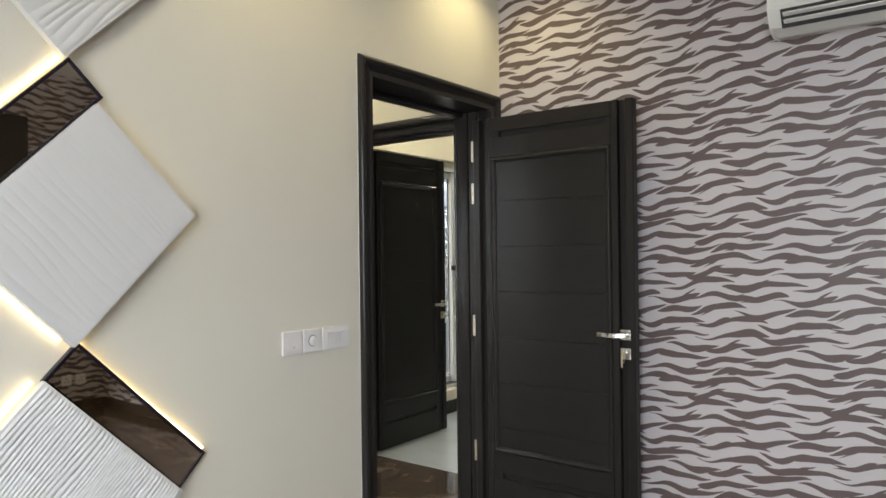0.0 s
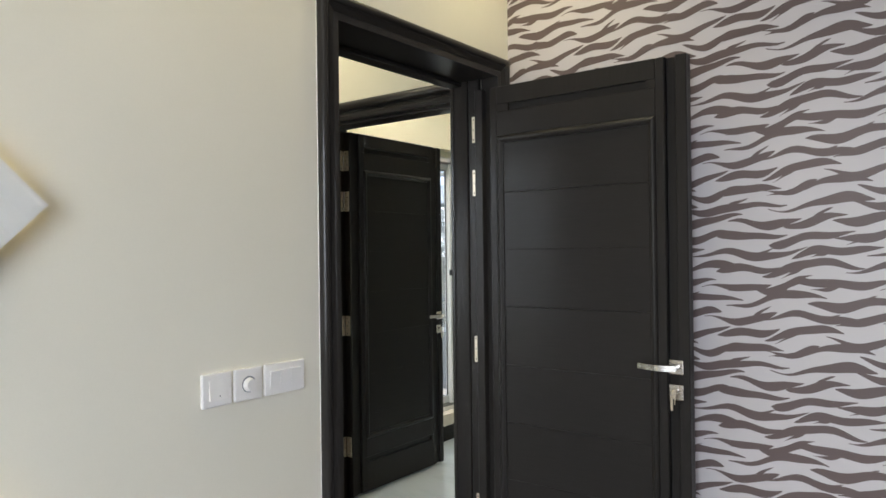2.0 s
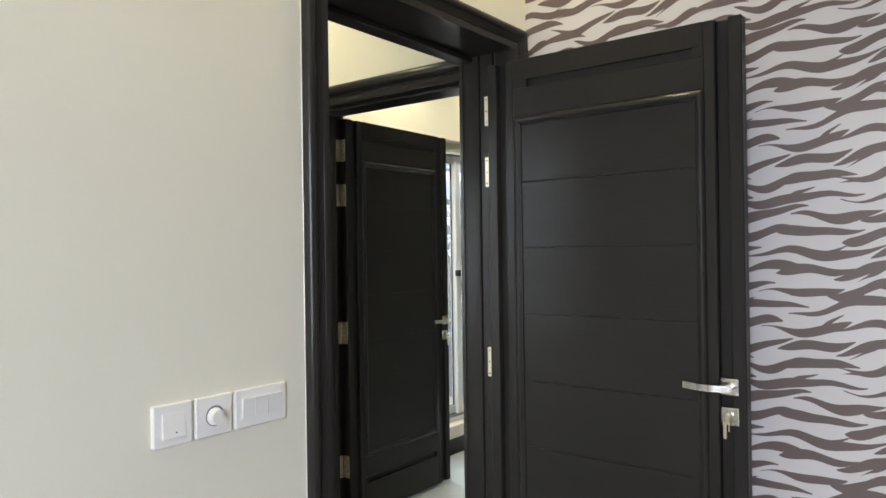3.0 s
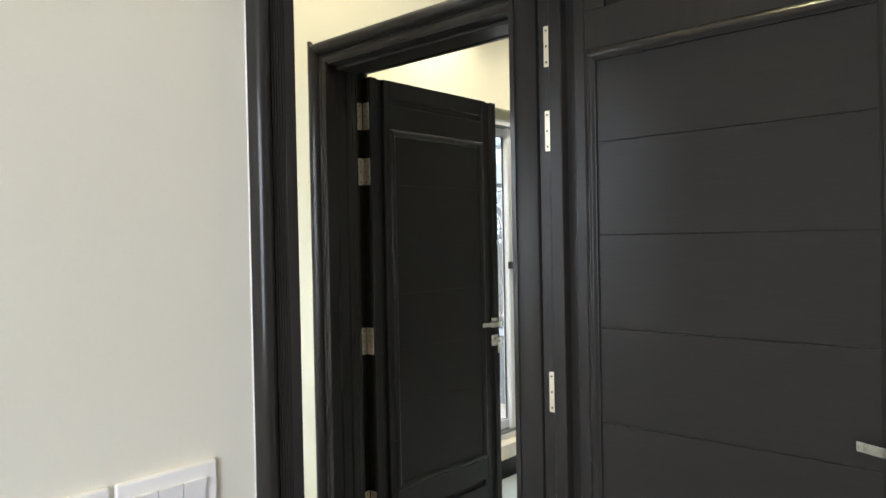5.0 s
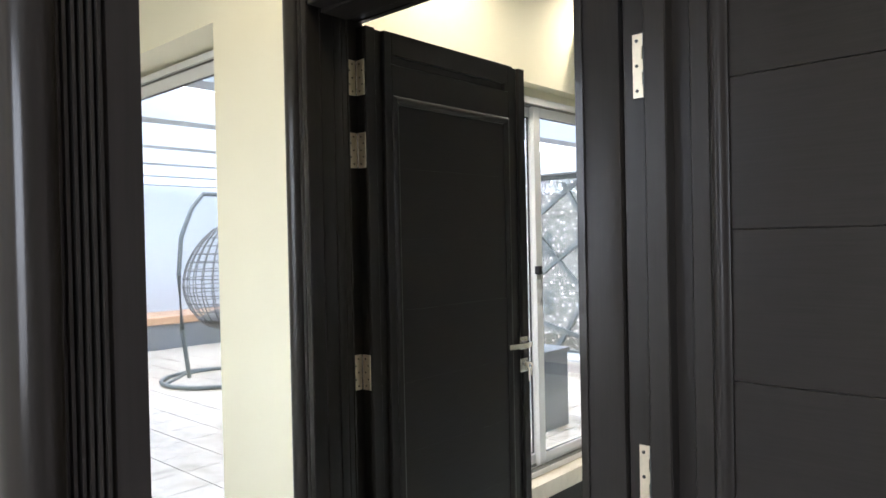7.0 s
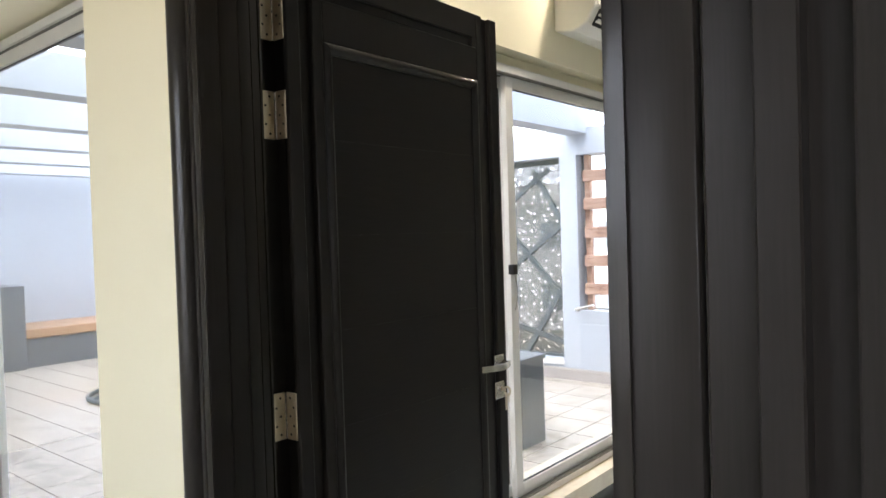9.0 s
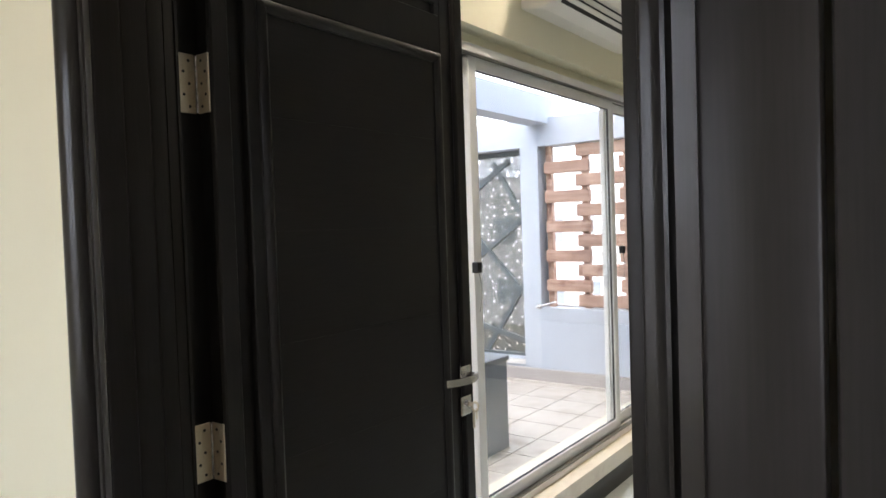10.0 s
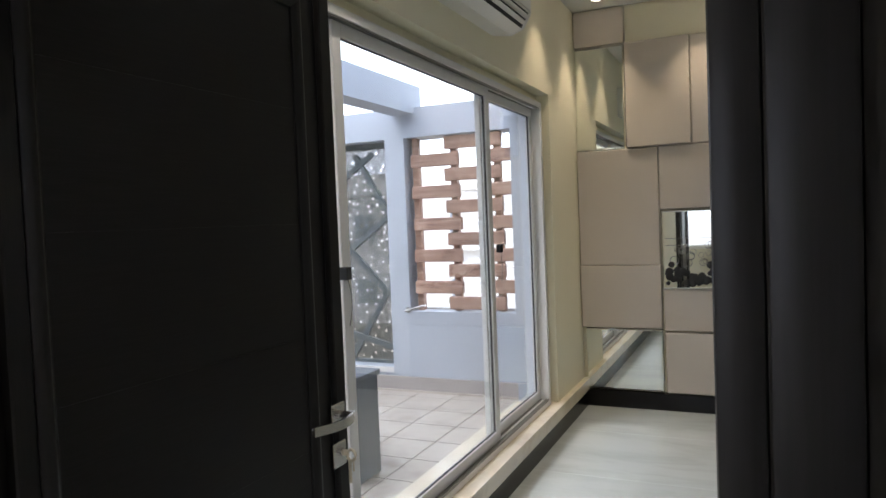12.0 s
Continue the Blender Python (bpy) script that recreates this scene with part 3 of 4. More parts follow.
box(bm, (D2[0] + 0.012, Y_HALL - 0.010, HEAD - 0.016), (D2[1] - 0.006, 0.237, HEAD), 0.004, 2)
box(bm, (D2[0] + 0.012, 0.178, HEAD - 0.030), (D2[1] - 0.048, 0.282, HEAD - 0.016), 0.005, 2)
part("head_lining", bm, WOOD_H, door_2)
for seg in (0, 1, 2):
    bm = bmesh.new()
    casing_run(bm, round_profile(0.088), D2[0] - 0.045, D2[1], HEAD, lambda u, q, z: (u, Y_ROOM2 + q, z), seg)
    part("casing", bm, MOULDED if seg != 1 else MOULDED_H, door_2, smooth=True)
leaf_2 = door_leaf("leaf", 0.865, pose(-1.101, 0.359, 0, 0, 0, 90.3), 0.125, 0.740, (0.135, 0.73), "dark-stained leaf with horizontal boards in a raised moulding", door_2, side=-1, gap=0.00006, depth=0.017)
for z in (1.949, 1.715, 0.997, 0.30):
    hinge(door_2, -1.147, 0.355, z)

# ---- switches beside door 1 ----
def switch_plate(name, y0, y1, label, kind):
    zc, h = 1.055, 0.045
    ob = group(name, label, "switch", pose(X_ROOM, (y0 + y1) / 2, zc))
    w = (y1 - y0) / 2
    bm = bmesh.new()
    box(bm, (-0.001, -w, -h), (0.010, w, h), 0.003, 2)
    part("plate", bm, PLASTIC, ob)
    if kind == "rocker":
        bm = bmesh.new()
        rings = [[(0.010, -0.026, -0.026 ), (0.016, -0.026, -0.026), (0.011, -0.026, 0.026), (0.008, -0.026, 0.026)], [(0.010, 0.026, -0.026), (0.016, 0.026, -0.026), (0.011, 0.026, 0.026), (0.008, 0.026, 0.026)]]
        loft(bm, rings)
        part("rocker", bm, PLASTIC, ob)
        bm = bmesh.new()
        rod(bm, (0.014, 0.004, -0.016), (0.0156, 0.004, -0.016), 0.002, 8)
        part("indicator", bm, GAP, ob)
    elif kind == "dial":
        bm = bmesh.new()
        rod(bm, (0.009, 0, 0), (0.0105, 0, 0), 0.023, 24)
        part("dial_ring", bm, GREY_GRANITE, ob)
        bm = bmesh.new()
        rod(bm, (0.010, 0, -0.001), (0.026, 0, -0.001), 0.020, 24, 0.016)
        part("dial", bm, PLASTIC, ob, "round white dimmer knob")
    else:
        for k in range(3):
            bm = bmesh.new()
            a = -w + 0.018 + k * (2 * w - 0.036) / 3
            b = a + (2 * w - 0.036) / 3 - 0.002
            loft(bm, [[(0.009, a, -0.022), (0.012, a, -0.022), (0.016, a, 0.024), (0.009, a, 0.024)], [(0.009, b, -0.022), (0.012, b, -0.022), (0.016, b, 0.024), (0.009, b, 0.024)]])
            part("rocker", bm, PLASTIC, ob)
    return ob


switch_plate("light_switch", -1.441, -1.349, "small white square light switch on cream wall", "rocker")
switch_plate("dimmer_switch", -1.340, -1.247, "white square fan dimmer with round knob", "dial")
switch_plate("light_switch_row", -1.238, -1.090, "wide white switch plate with three rockers", "row")


# double socket low on the far wall, which the bronze mirror shows
for y in (-0.235, -0.110):
    socket = group("wall_socket", "white square wall socket on zebra wallpaper", "socket", pose(X_EAST, y, 0.285))
    boxes("plate", [((-0.010, -0.045, -0.045), (0.0, 0.045, 0.045))], PLASTIC, socket, bevel=0.003)
    boxes("pin_holes", [((-0.0112, u - 0.004, v - 0.006), (-0.0102, u + 0.004, v + 0.006)) for u, v in ((-0.014, -0.012), (0.014, -0.012), (0, 0.016))], GAP, socket)

# ---- slanted wall decoration of carved boards and bronze mirrors ----
def slanted(corner, along, up, depth0, depth1, mat, name, label, category, edge=None, bevel=0.004):
    """A board standing on its corner: corner (y, z) is its lowest point, along its size up to the right, up its size up to the left."""
    m = pose(X_ROOM, corner[0], corner[1], 45)
    ob = group(name, label, category, m)
    # local y runs up to the right (towards +y), local z up to the left
    if edge:
        bm = bmesh.new()
        e = edge
        for lo, hi in (((depth0, 0, 0), (depth1, along, e)), ((depth0, 0, up - e), (depth1, along, up)), ((depth0, 0, e), (depth1, e, up - e)), ((depth0, along - e, e), (depth1, along, up - e))):
            box(bm, lo, hi, 0.002)
        part("frame", bm, BLACK_EDGE, ob, "thin black lacquer frame")
        bm = bmesh.new()
        box(bm, (depth0, e, e), (depth1 - 0.004, along - e, up - e))
        part("glass", bm, mat, ob, "bronze tinted mirror")
    else:
        bm = bmesh.new()
        box(bm, (depth0, 0, 0), (depth1, along, up), bevel, 2)
        part("board", bm, mat, ob)
        bm = bmesh.new()
        box(bm, (0.0, 0.05, 0.05), (depth0, along - 0.05, up - 0.05))
        part("batten", bm, GAP, ob)
    return ob


def wave_board(corner, along, up, label, coarse, turn, deep):
    """A carved board: flowing ridges as real relief. turn: ridges run up to the right (0) or up to the left (1)."""
    m = pose(X_ROOM, corner[0], corner[1], 45)
    ob = group("wave_panel", label, "wall panel", m, grp="carved boards on the bedroom wall")
    nu, nv = (70, 230) if not turn else (230, 70)      # fine across the ridges
    bm = bmesh.new()
    d0, d1 = 0.030, 0.060
    grid = []
    for i in range(nu + 1):
        row = []
        for k in range(nv + 1):
            a, b = along * i / nu, up * k / nv
            edge = min(a, along - a, b, up - b)
            p, q = (b, a) if not turn else (a, b)
            w = noise.noise(Vector((p * 7, q * 1.6, corner[1]))) * 2.2 + noise.noise(Vector((p * 14, q * 3.5, 3 + corner[1]))) * 0.9
            h = abs(math.sin(p * coarse + w * 2.4)) ** 0.7
            h *= min(1, max(0, (edge - 0.004) / 0.01))
            row.append(bm.verts.new((d1 - deep + h * deep, a, b)))
        grid.append(row)
    for i in range(nu):
        for k in range(nv):
            bm.faces.new((grid[i][k], grid[i + 1][k], grid[i + 1][k + 1], grid[i][k + 1]))
    part("board", bm, WAVE_BOARD, ob, smooth=True)
    bm = bmesh.new()
    box(bm, (d0, 0, 0), (d1 - deep - 0.0002, along, up))
    part("edge", bm, WAVE_BOARD, ob)
    bm = bmesh.new()
    box(bm, (0.0, 0.06, 0.06), (d0, along - 0.06, up - 0.06))
    part("batten", bm, WAVE_BOARD, ob)
    return ob


# (lowest corner y, z, size up to the right, size up to the left)
wave_board((-2.230, 1.139), 0.55, 0.447, "white carved wave board standing on its corner beside bronze mirror", 100, 1, 0.0018)
wave_board((-2.198, 0.336), 0.43, 0.586, "white deeply carved wave board under bronze mirror", 250, 0, 0.0060)
wave_board((-2.248, 1.960), 0.57, 0.435, "white carved wave board high on wall", 110, 0, 0.0035)
slanted((-2.527, 1.470), 0.565, 0.142, 0.012, 0.034, BRONZE_MIRROR, "wall_mirror", "narrow bronze mirror strip above carved board", "mirror", 0.011)
slanted((-1.894, 0.638), 0.14, 0.585, 0.012, 0.034, BRONZE_MIRROR, "wall_mirror", "narrow bronze mirror strip over carved board, warm light behind", "mirror", 0.011)


def led_strip(a, b, label="warm glowing strip light behind slanted wall boards"):
    """A thin lamp strip on the wall between two (y, z) points."""
    ob = group("led_strip", label, "strip light", grp="strip lights behind the boards")
    bm = bmesh.new()
    rod(bm, (X_ROOM + 0.007, *a), (X_ROOM + 0.007, *b), 0.0055, 6)
    part("strip", bm, LED, ob)


led_strip((-2.213, 1.150), (-1.793, 0.747))
led_strip((-2.325, 1.050), (-2.723, 0.653))
led_strip((-2.236, 1.978), (-2.632, 1.586))
led_strip((-2.250, 1.158), (-2.625, 1.533))
led_strip((-1.868, 1.50), (-2.152, 1.785))

# a plain dark wardrobe across the room that the mirrors show
wardrobe = group("wardrobe", "tall plain dark-stained wardrobe", "wardrobe", pose(X_EAST - 0.6, -3.08, 0))
boxes("body", [((0, 0, 0.08), (0.6, 2.3, 2.5)), ((0.04, 0.02, 0), (0.58, 2.28, 0.08))], WOOD, wardrobe)
for k in range(4):
    boxes("door", [((-0.02, 0.003 + 0.575 * k, 0.09), (0, 0.572 + 0.575 * k, 2.49))], WOOD, wardrobe, bevel=0.002)
    boxes("handle", [((-0.035, 0.05 + 0.575 * k + (0.46 if k % 2 == 0 else 0), 1.0), (-0.02, 0.062 + 0.575 * k + (0.46 if k % 2 == 0 else 0), 1.2))], STEEL, wardrobe, bevel=0.002)


# ---- split air conditioners ----
def air_conditioner(m, width, label):
    """Local x along the wall, y out from it, z up from the underside."""
    ob = group("air_conditioner", label, "air conditioner", m)
    prof = [(0, 0.015), (0.10, 0.0), (0.165, 0.025), (0.205, 0.09), (0.205, 0.25), (0.19, 0.285), (0, 0.29)]
    bm = bmesh.new()
    loft(bm, [[(x, y, z) for y, z in prof] for x in (0.02, width - 0.02)])
    part("body", bm, AC_PLASTIC, ob)
    for x0, x1 in ((0, 0.02), (width - 0.02, width)):
        bm = bmesh.new()
        loft(bm, [[(x, y * 1.01, z) for y, z in prof] for x in (x0, x1)])
        bmesh.ops.bevel(bm, geom=bm.edges[:], offset=0.004, segments=2, affect="EDGES")
        part("end_cap", bm, AC_PLASTIC, ob)
    bm = bmesh.new()
    loft(bm, [[(x, y, z) for y, z in [(0.165, 0.022), (0.205, 0.086), (0.207, 0.086), (0.168, 0.018)]] for x in (0.05, width - 0.05)])
    part("outlet", bm, GAP, ob)
    for k in range(2):
        bm = bmesh.new()
        y, z = 0.176 + 0.016 * k, 0.033 + 0.026 * k
        loft(bm, [[(x, y, z), (x, y + 0.020, z + 0.008), (x, y + 0.021, z + 0.012), (x, y, z + 0.005)] for x in (0.06, width - 0.06)])
        part("louvre", bm, AC_PLASTIC, ob)
    bm = bmesh.new()
    box(bm, (0.03, 0.205, 0.10), (width - 0.03, 0.212, 0.265), 0.003, 2)
    part("front_panel", bm, AC_PLASTIC, ob)
    bm = bmesh.new()
    for k in range(9):
        box(bm, (0.05, 0.03 + 0.016 * k, 0.289), (width - 0.05, 0.037 + 0.016 * k, 0.2925))
    part("top_grille", bm, GAP, ob)
    return ob


air_conditioner(pose(2.415, Y_ZEBRA, 2.275, 0, 0, 180), 0.86, "white split air conditioner high on zebra wallpaper")
air_conditioner(pose(X_WIN, 3.28, 2.335, 0, 0, -90), 1.08, "ivory split air conditioner above the sliding window")

# ---- sliding window of the second bedroom ----
XG = -1.53
window_1 = group("window_1", "white aluminium sliding window onto a terrace", kind="structure")
bm = bmesh.new()
for lo, hi in (((XG - 0.055, y0, z0), (XG + 0.045, y1, z0 + 0.03)), ((XG - 0.055, y0, z1 - 0.035), (XG + 0.045, y1, z1)),
               ((XG - 0.055, y0, z0 + 0.03), (XG + 0.045, y0 + 0.035, z1 - 0.035)), ((XG - 0.055, y1 - 0.035, z0 + 0.03), (XG + 0.045, y1, z1 - 0.035))):
    box(bm, lo, hi, 0.002)
part("window_frame", bm, WHITE_ALU, window_1)
boxes("track", [((XG + dx, y0 + 0.035, z0 + 0.03), (XG + dx + 0.006, y1 - 0.035, z0 + 0.042)) for dx in (-0.045, -0.012, 0.022, 0.036)]
      + [((XG + dx, y0 + 0.035, z1 - 0.042), (XG + dx + 0.006, y1 - 0.035, z1 - 0.0352)) for dx in (-0.012, 0.022, 0.036)], TRACK, window_1)


def sash(parent, a, b, x, lo, hi, stile=0.055, axis="y", glass=True):
    """One sliding sash between a and b along the wall, at x across it."""
    def at(u0, v0, w0, u1, v1, w1):
        return ((v0, u0, w0), (v1, u1, w1)) if axis == "y" else ((u0, v0, w0), (u1, v1, w1))
    bm = bmesh.new()
    for s in (at(a, x - 0.014, lo, a + stile, x + 0.014, hi), at(b - stile, x - 0.014, lo, b, x + 0.014, hi),
              at(a + stile, x - 0.014, lo, b - stile, x + 0.014, lo + 0.06), at(a + stile, x - 0.014, hi - 0.05, b - stile, x + 0.014, hi)):
        box(bm, *s, 0.0025)
    ob = part("sash", bm, WHITE_ALU, parent)
    bm = bmesh.new()
    for s in (at(a + stile - 0.004, x - 0.006, lo + 0.056, a + stile + 0.002, x + 0.006, hi - 0.046), at(b - stile - 0.002, x - 0.006, lo + 0.056, b - stile + 0.004, x + 0.006, hi - 0.046),
              at(a + stile, x - 0.006, lo + 0.056, b - stile, x + 0.006, lo + 0.063), at(a + stile, x - 0.006, hi - 0.053, b - stile, x + 0.006, hi - 0.046)):
        box(bm, *s)
    part("gasket", bm, RUBBER, ob)
    bm = bmesh.new()
    box(bm, *at(a + stile - 0.002, x - 0.0025, lo + 0.058, b - stile + 0.002, x + 0.0025, hi - 0.048))
    pane = part("pane", bm, GLASS, ob, "clear glass")
    pane.visible_shadow = False
    return ob


s1 = sash(window_1, 0.56, 1.925, XG - 0.027, z0 + 0.034, z1 - 0.040)
s2 = sash(window_1, 1.865, 3.345, XG + 0.006, z0 + 0.034, z1 - 0.040)
s3 = sash(window_1, 3.285, 4.215, XG - 0.027, z0 + 0.034, z1 - 0.040)


def latch(parent, x, y, z):
    """A black plastic window latch with a thin loop of cord."""
    bm = bmesh.new()
    box(bm, (x, y - 0.014, z - 0.022), (x + 0.030, y + 0.018, z + 0.022), 0.004, 2)
    part("latch", bm, RUBBER, parent, "black plastic latch")
    bm = bmesh.new()
    tube(bm, [(x + 0.016, y + 0.012 + 0.020 * math.sin(math.pi * k / 8), z - 0.02 - 0.020 * k) for k in range(9)], 0.002, 6)
    part("latch_cord", bm, TRACK, parent)


latch(s2, XG + 0.010, 1.874, 1.255)
latch(s3, XG + 0.014, 3.405, 1.258)
sill = tagged(boxes("window_sill", [((X_OUT - 0.03, y0, z0 - 0.03), (X_STEP, y1, z0)), ((X_STEP, y0 - R, z0 - 0.03), (X_WIN, y1 + R, z0)), ((X_WIN, Y_ROOM2, z0 - 0.03), (X_WIN + 0.045, Y_PANEL, z0))], CREAM_MARBLE), "polished cream marble window sill", "window sill", kind="structure")
tagged(boxes("sill_riser", [((X_WIN, Y_ROOM2, 0.115), (X_WIN + 0.040, Y_PANEL, z0 - 0.03))], CREAM_MARBLE), "cream marble upstand below the sill", "trim", kind="structure")
tagged(boxes("baseboard", [((X_WIN + 0.034, Y_PANEL - 0.05, 0), (3.2, Y_PANEL, 0.118)), ((D2[1] + 0.10, Y_ROOM2, 0), (3.2, Y_ROOM2 + 0.018, 0.10))], BLACK_STONE), "polished black stone skirting", "skirting", kind="structure")
tagged(boxes("baseboard_window", [((X_WIN, Y_ROOM2, 0), (X_WIN + 0.034, Y_PANEL, 0.115))], BLACK_STONE), "polished black stone skirting under the sill", "skirting", kind="structure")
tagged(boxes("baseboard_bedroom", [((X_ROOM, Y_SOUTH, 0), (X_ROOM + 0.015, D1[0] - 0.10, 0.10)), ((1.0, Y_ZEBRA - 0.015, 0), (X_EAST, Y_ZEBRA, 0.09)), ((X_EAST - 0.015, -0.78, 0), (X_EAST, Y_ZEBRA - 0.015, 0.09))], BROWN_MARBLE), "polished brown marble skirting", "skirting", kind="structure")

window_3 = group("window_3", "white framed corridor window in daylight", kind="structure")
for k in range(2):
    sash(window_3, -2.15 + 0.8 * k, -1.35 + 0.8 * k, -1.83 + 0.03 * k, 0.8, 2.2, 0.05, "x")

# glass door at the end of the corridor
YG = 0.345
window_2 = group("window_2", "white aluminium sliding glass door onto a terrace", kind="structure")
a0, a1, b0, b1 = -4.6, X_GLASS, 0.06, 2.19
bm = bmesh.new()
for lo, hi in (((a0, YG - 0.05, b0), (a1, YG + 0.05, b0 + 0.03)), ((a0, YG - 0.05, b1 - 0.03), (a1, YG + 0.05, b1)), ((a0, YG - 0.05, b0), (a0 + 0.035, YG + 0.05, b1)), ((a1 - 0.02, YG - 0.05, b0), (a1, YG + 0.05, b1))):
    box(bm, lo, hi, 0.002)
part("window_frame", bm, WHITE_ALU, window_2)
boxes("track", [((a0 + 0.035, YG - 0.012 + d, b1 - 0.037), (a1 - 0.02, YG - 0.006 + d, b1 - 0.030)) for d in (-0.025, 0.0, 0.03)], TRACK, window_2)
sash(window_2, -3.13, -1.725, YG - 0.02, b0 + 0.032, b1 - 0.036, 0.06, "x")
sash(window_2, -4.56, -3.07, YG + 0.02, b0 + 0.032, b1 - 0.036, 0.06, "x")
tagged(boxes("threshold", [((a0, Y_HALL, 0), (a1, Y_ROOM2 + 0.07, b0))], CREAM_MARBLE), "cream marble threshold under the glass door", "threshold", kind="structure")


# ---- padded panels and mirrors on the far wall ----
def padded(name, x0, x1, zz0, zz1, depth, label):
    ob = group(name, label, "wall panel", pose(x0, Y_PANEL, zz0), grp="padded wall panels")
    w, h = x1 - x0 - 0.001, zz1 - zz0 - 0.001
    bm = bmesh.new()
    n = 6
    r = 0.008
    rings = []
    for k in range(n + 1):
        a = k / n * math.pi / 2
        y = -(depth - r + r * math.sin(a))
        j = r * (1 - math.cos(a))
        rings.append([(j, y, j), (w - j, y, j), (w - j, y, h - j), (j, y, h - j)])
    rings.insert(0, [(0, -0.007, 0), (w, -0.007, 0), (w, -0.007, h), (0, -0.007, h)])
    loft(bm, rings)
    part("pad", bm, FABRIC, ob, smooth=False)
    boxes("backing", [((-0.002, -0.006, -0.002), (w + 0.002, -0.0005, h + 0.002))], FABRIC, ob)
    return ob


def wall_mirror(x0, x1, zz0, zz1, label):
    ob = group("wall_mirror", label, "mirror", pose(x0, Y_PANEL, zz0))
    w, h = x1 - x0 - 0.006, zz1 - zz0 - 0.006
    boxes("backing", [((0, -0.030, 0), (w, 0, h))], GAP, ob)
    bm = bmesh.new()
    b = 0.012
    loft(bm, [[(0, -0.030, 0), (w, -0.030, 0), (w, -0.030, h), (0, -0.030, h)], [(b, -0.036, b), (w - b, -0.036, b), (w - b, -0.036, h - b), (b, -0.036, h - b)]])
    part("glass", bm, CLEAR_MIRROR, ob, "bevelled clear mirror")
    return ob


XL = X_WIN + 0.006
padded("padded_panel", XL, -1.083, 2.635, 2.898, 0.045, "small beige leatherette panel under the ceiling")
wall_mirror(XL, -1.083, 1.885, 2.632, "square clear mirror between beige panels")
padded("padded_panel", -1.080, -0.645, 1.885, 2.63, 0.065, "square beige leatherette panel beside mirror")
padded("padded_panel", -0.642, -0.15, 1.885, 2.63, 0.045, "beige leatherette panel at the upper row")
padded("padded_panel", XL, -0.872, 1.045, 1.880, 0.045, "large beige leatherette panel beside window wall")
padded("padded_panel", -0.868, -0.15, 1.435, 1.880, 0.045, "beige leatherette panel above mirror")
padded("padded_panel", XL, -0.868, 0.588, 1.042, 0.055, "wide beige leatherette panel above low mirror")
low_mirror = wall_mirror(-1.418, -0.864, 0.128, 0.585, "low clear mirror that shows the marble floor")
deco_mirror = wall_mirror(-0.862, -0.15, 0.868, 1.432, "clear mirror with dark bead and ring decoration")
padded("padded_panel", -0.855, -0.15, 0.573, 0.864, 0.045, "beige leatherette panel below mirror")
padded("padded_panel", -0.850, -0.15, 0.128, 0.560, 0.050, "beige leatherette panel above skirting")
beads = group("bead_decoration", "cluster of dark round beads and thin rings on a mirror", "wall decoration", pose(-0.85, Y_PANEL - 0.037, 0.88))
rng = random.Random(5)
bm = bmesh.new()
bmesh.ops.create_uvsphere(bm, u_segments=12, v_segments=8, radius=1)
first = part("bead", bm, RUBBER, beads, smooth=True)
for k in range(120):
    x = rng.uniform(0.02, 0.66)
    z = 0.03 + rng.random() ** 1.3 * (0.095 + 0.045 * math.sin(x * 23))
    r = rng.uniform(0.012, 0.028)
    ob = first if k == 0 else new("bead", first.data)
    ob.parent = beads
    ob.location, ob.scale = (x, -r * 0.45, z), (r, r * 0.4, r)
bm = bmesh.new()
tube(bm, [(math.cos(q * math.tau / 16), 0, math.sin(q * math.tau / 16)) for q in range(16)], 0.075, 5, True)
first = part("ring", bm, TRACK, beads)
for k in range(30):
    x, z, r = rng.uniform(0.04, 0.64), rng.uniform(0.17, 0.32), rng.uniform(0.016, 0.030)
    ob = first if k == 0 else new("ring", first.data)
    ob.parent = beads
    ob.location, ob.scale = (x, -0.004, z), (r, r, r)
for z in (0.300, 0.348):
    bm = bmesh.new()
    tube(bm, [(0.012, -0.004, z), (0.33, -0.004, z), (0.67, -0.004, z + 0.004)], 0.0016, 5)
    part("wire", bm, TRACK, beads)


def downlight(x, y, z, label="small round recessed ceiling lamp, lit warm", watts=0.0, spread=75, colour=WARM):
    ob = group("ceiling_lamp", label, "ceiling lamp", pose(x, y, z), grp="recessed ceiling lamps")
    bm = bmesh.new()
    tube(bm, [(0.045 * math.cos(q * math.tau / 20), 0.045 * math.sin(q * math.tau / 20), -0.002) for q in range(20)], 0.007, 6, True)
    part("rim", bm, STEEL, ob)
    bm = bmesh.new()
    rod(bm, (0, 0, -0.004), (0, 0, 0.0), 0.038, 20)
    part("lens", bm, BULB, ob)
    if watts:
        lamp("ceiling_lamp_light", "SPOT", pose(x, y, z - 0.012), watts, colour, radius=0.035, spot=radians(spread), blend=0.7)


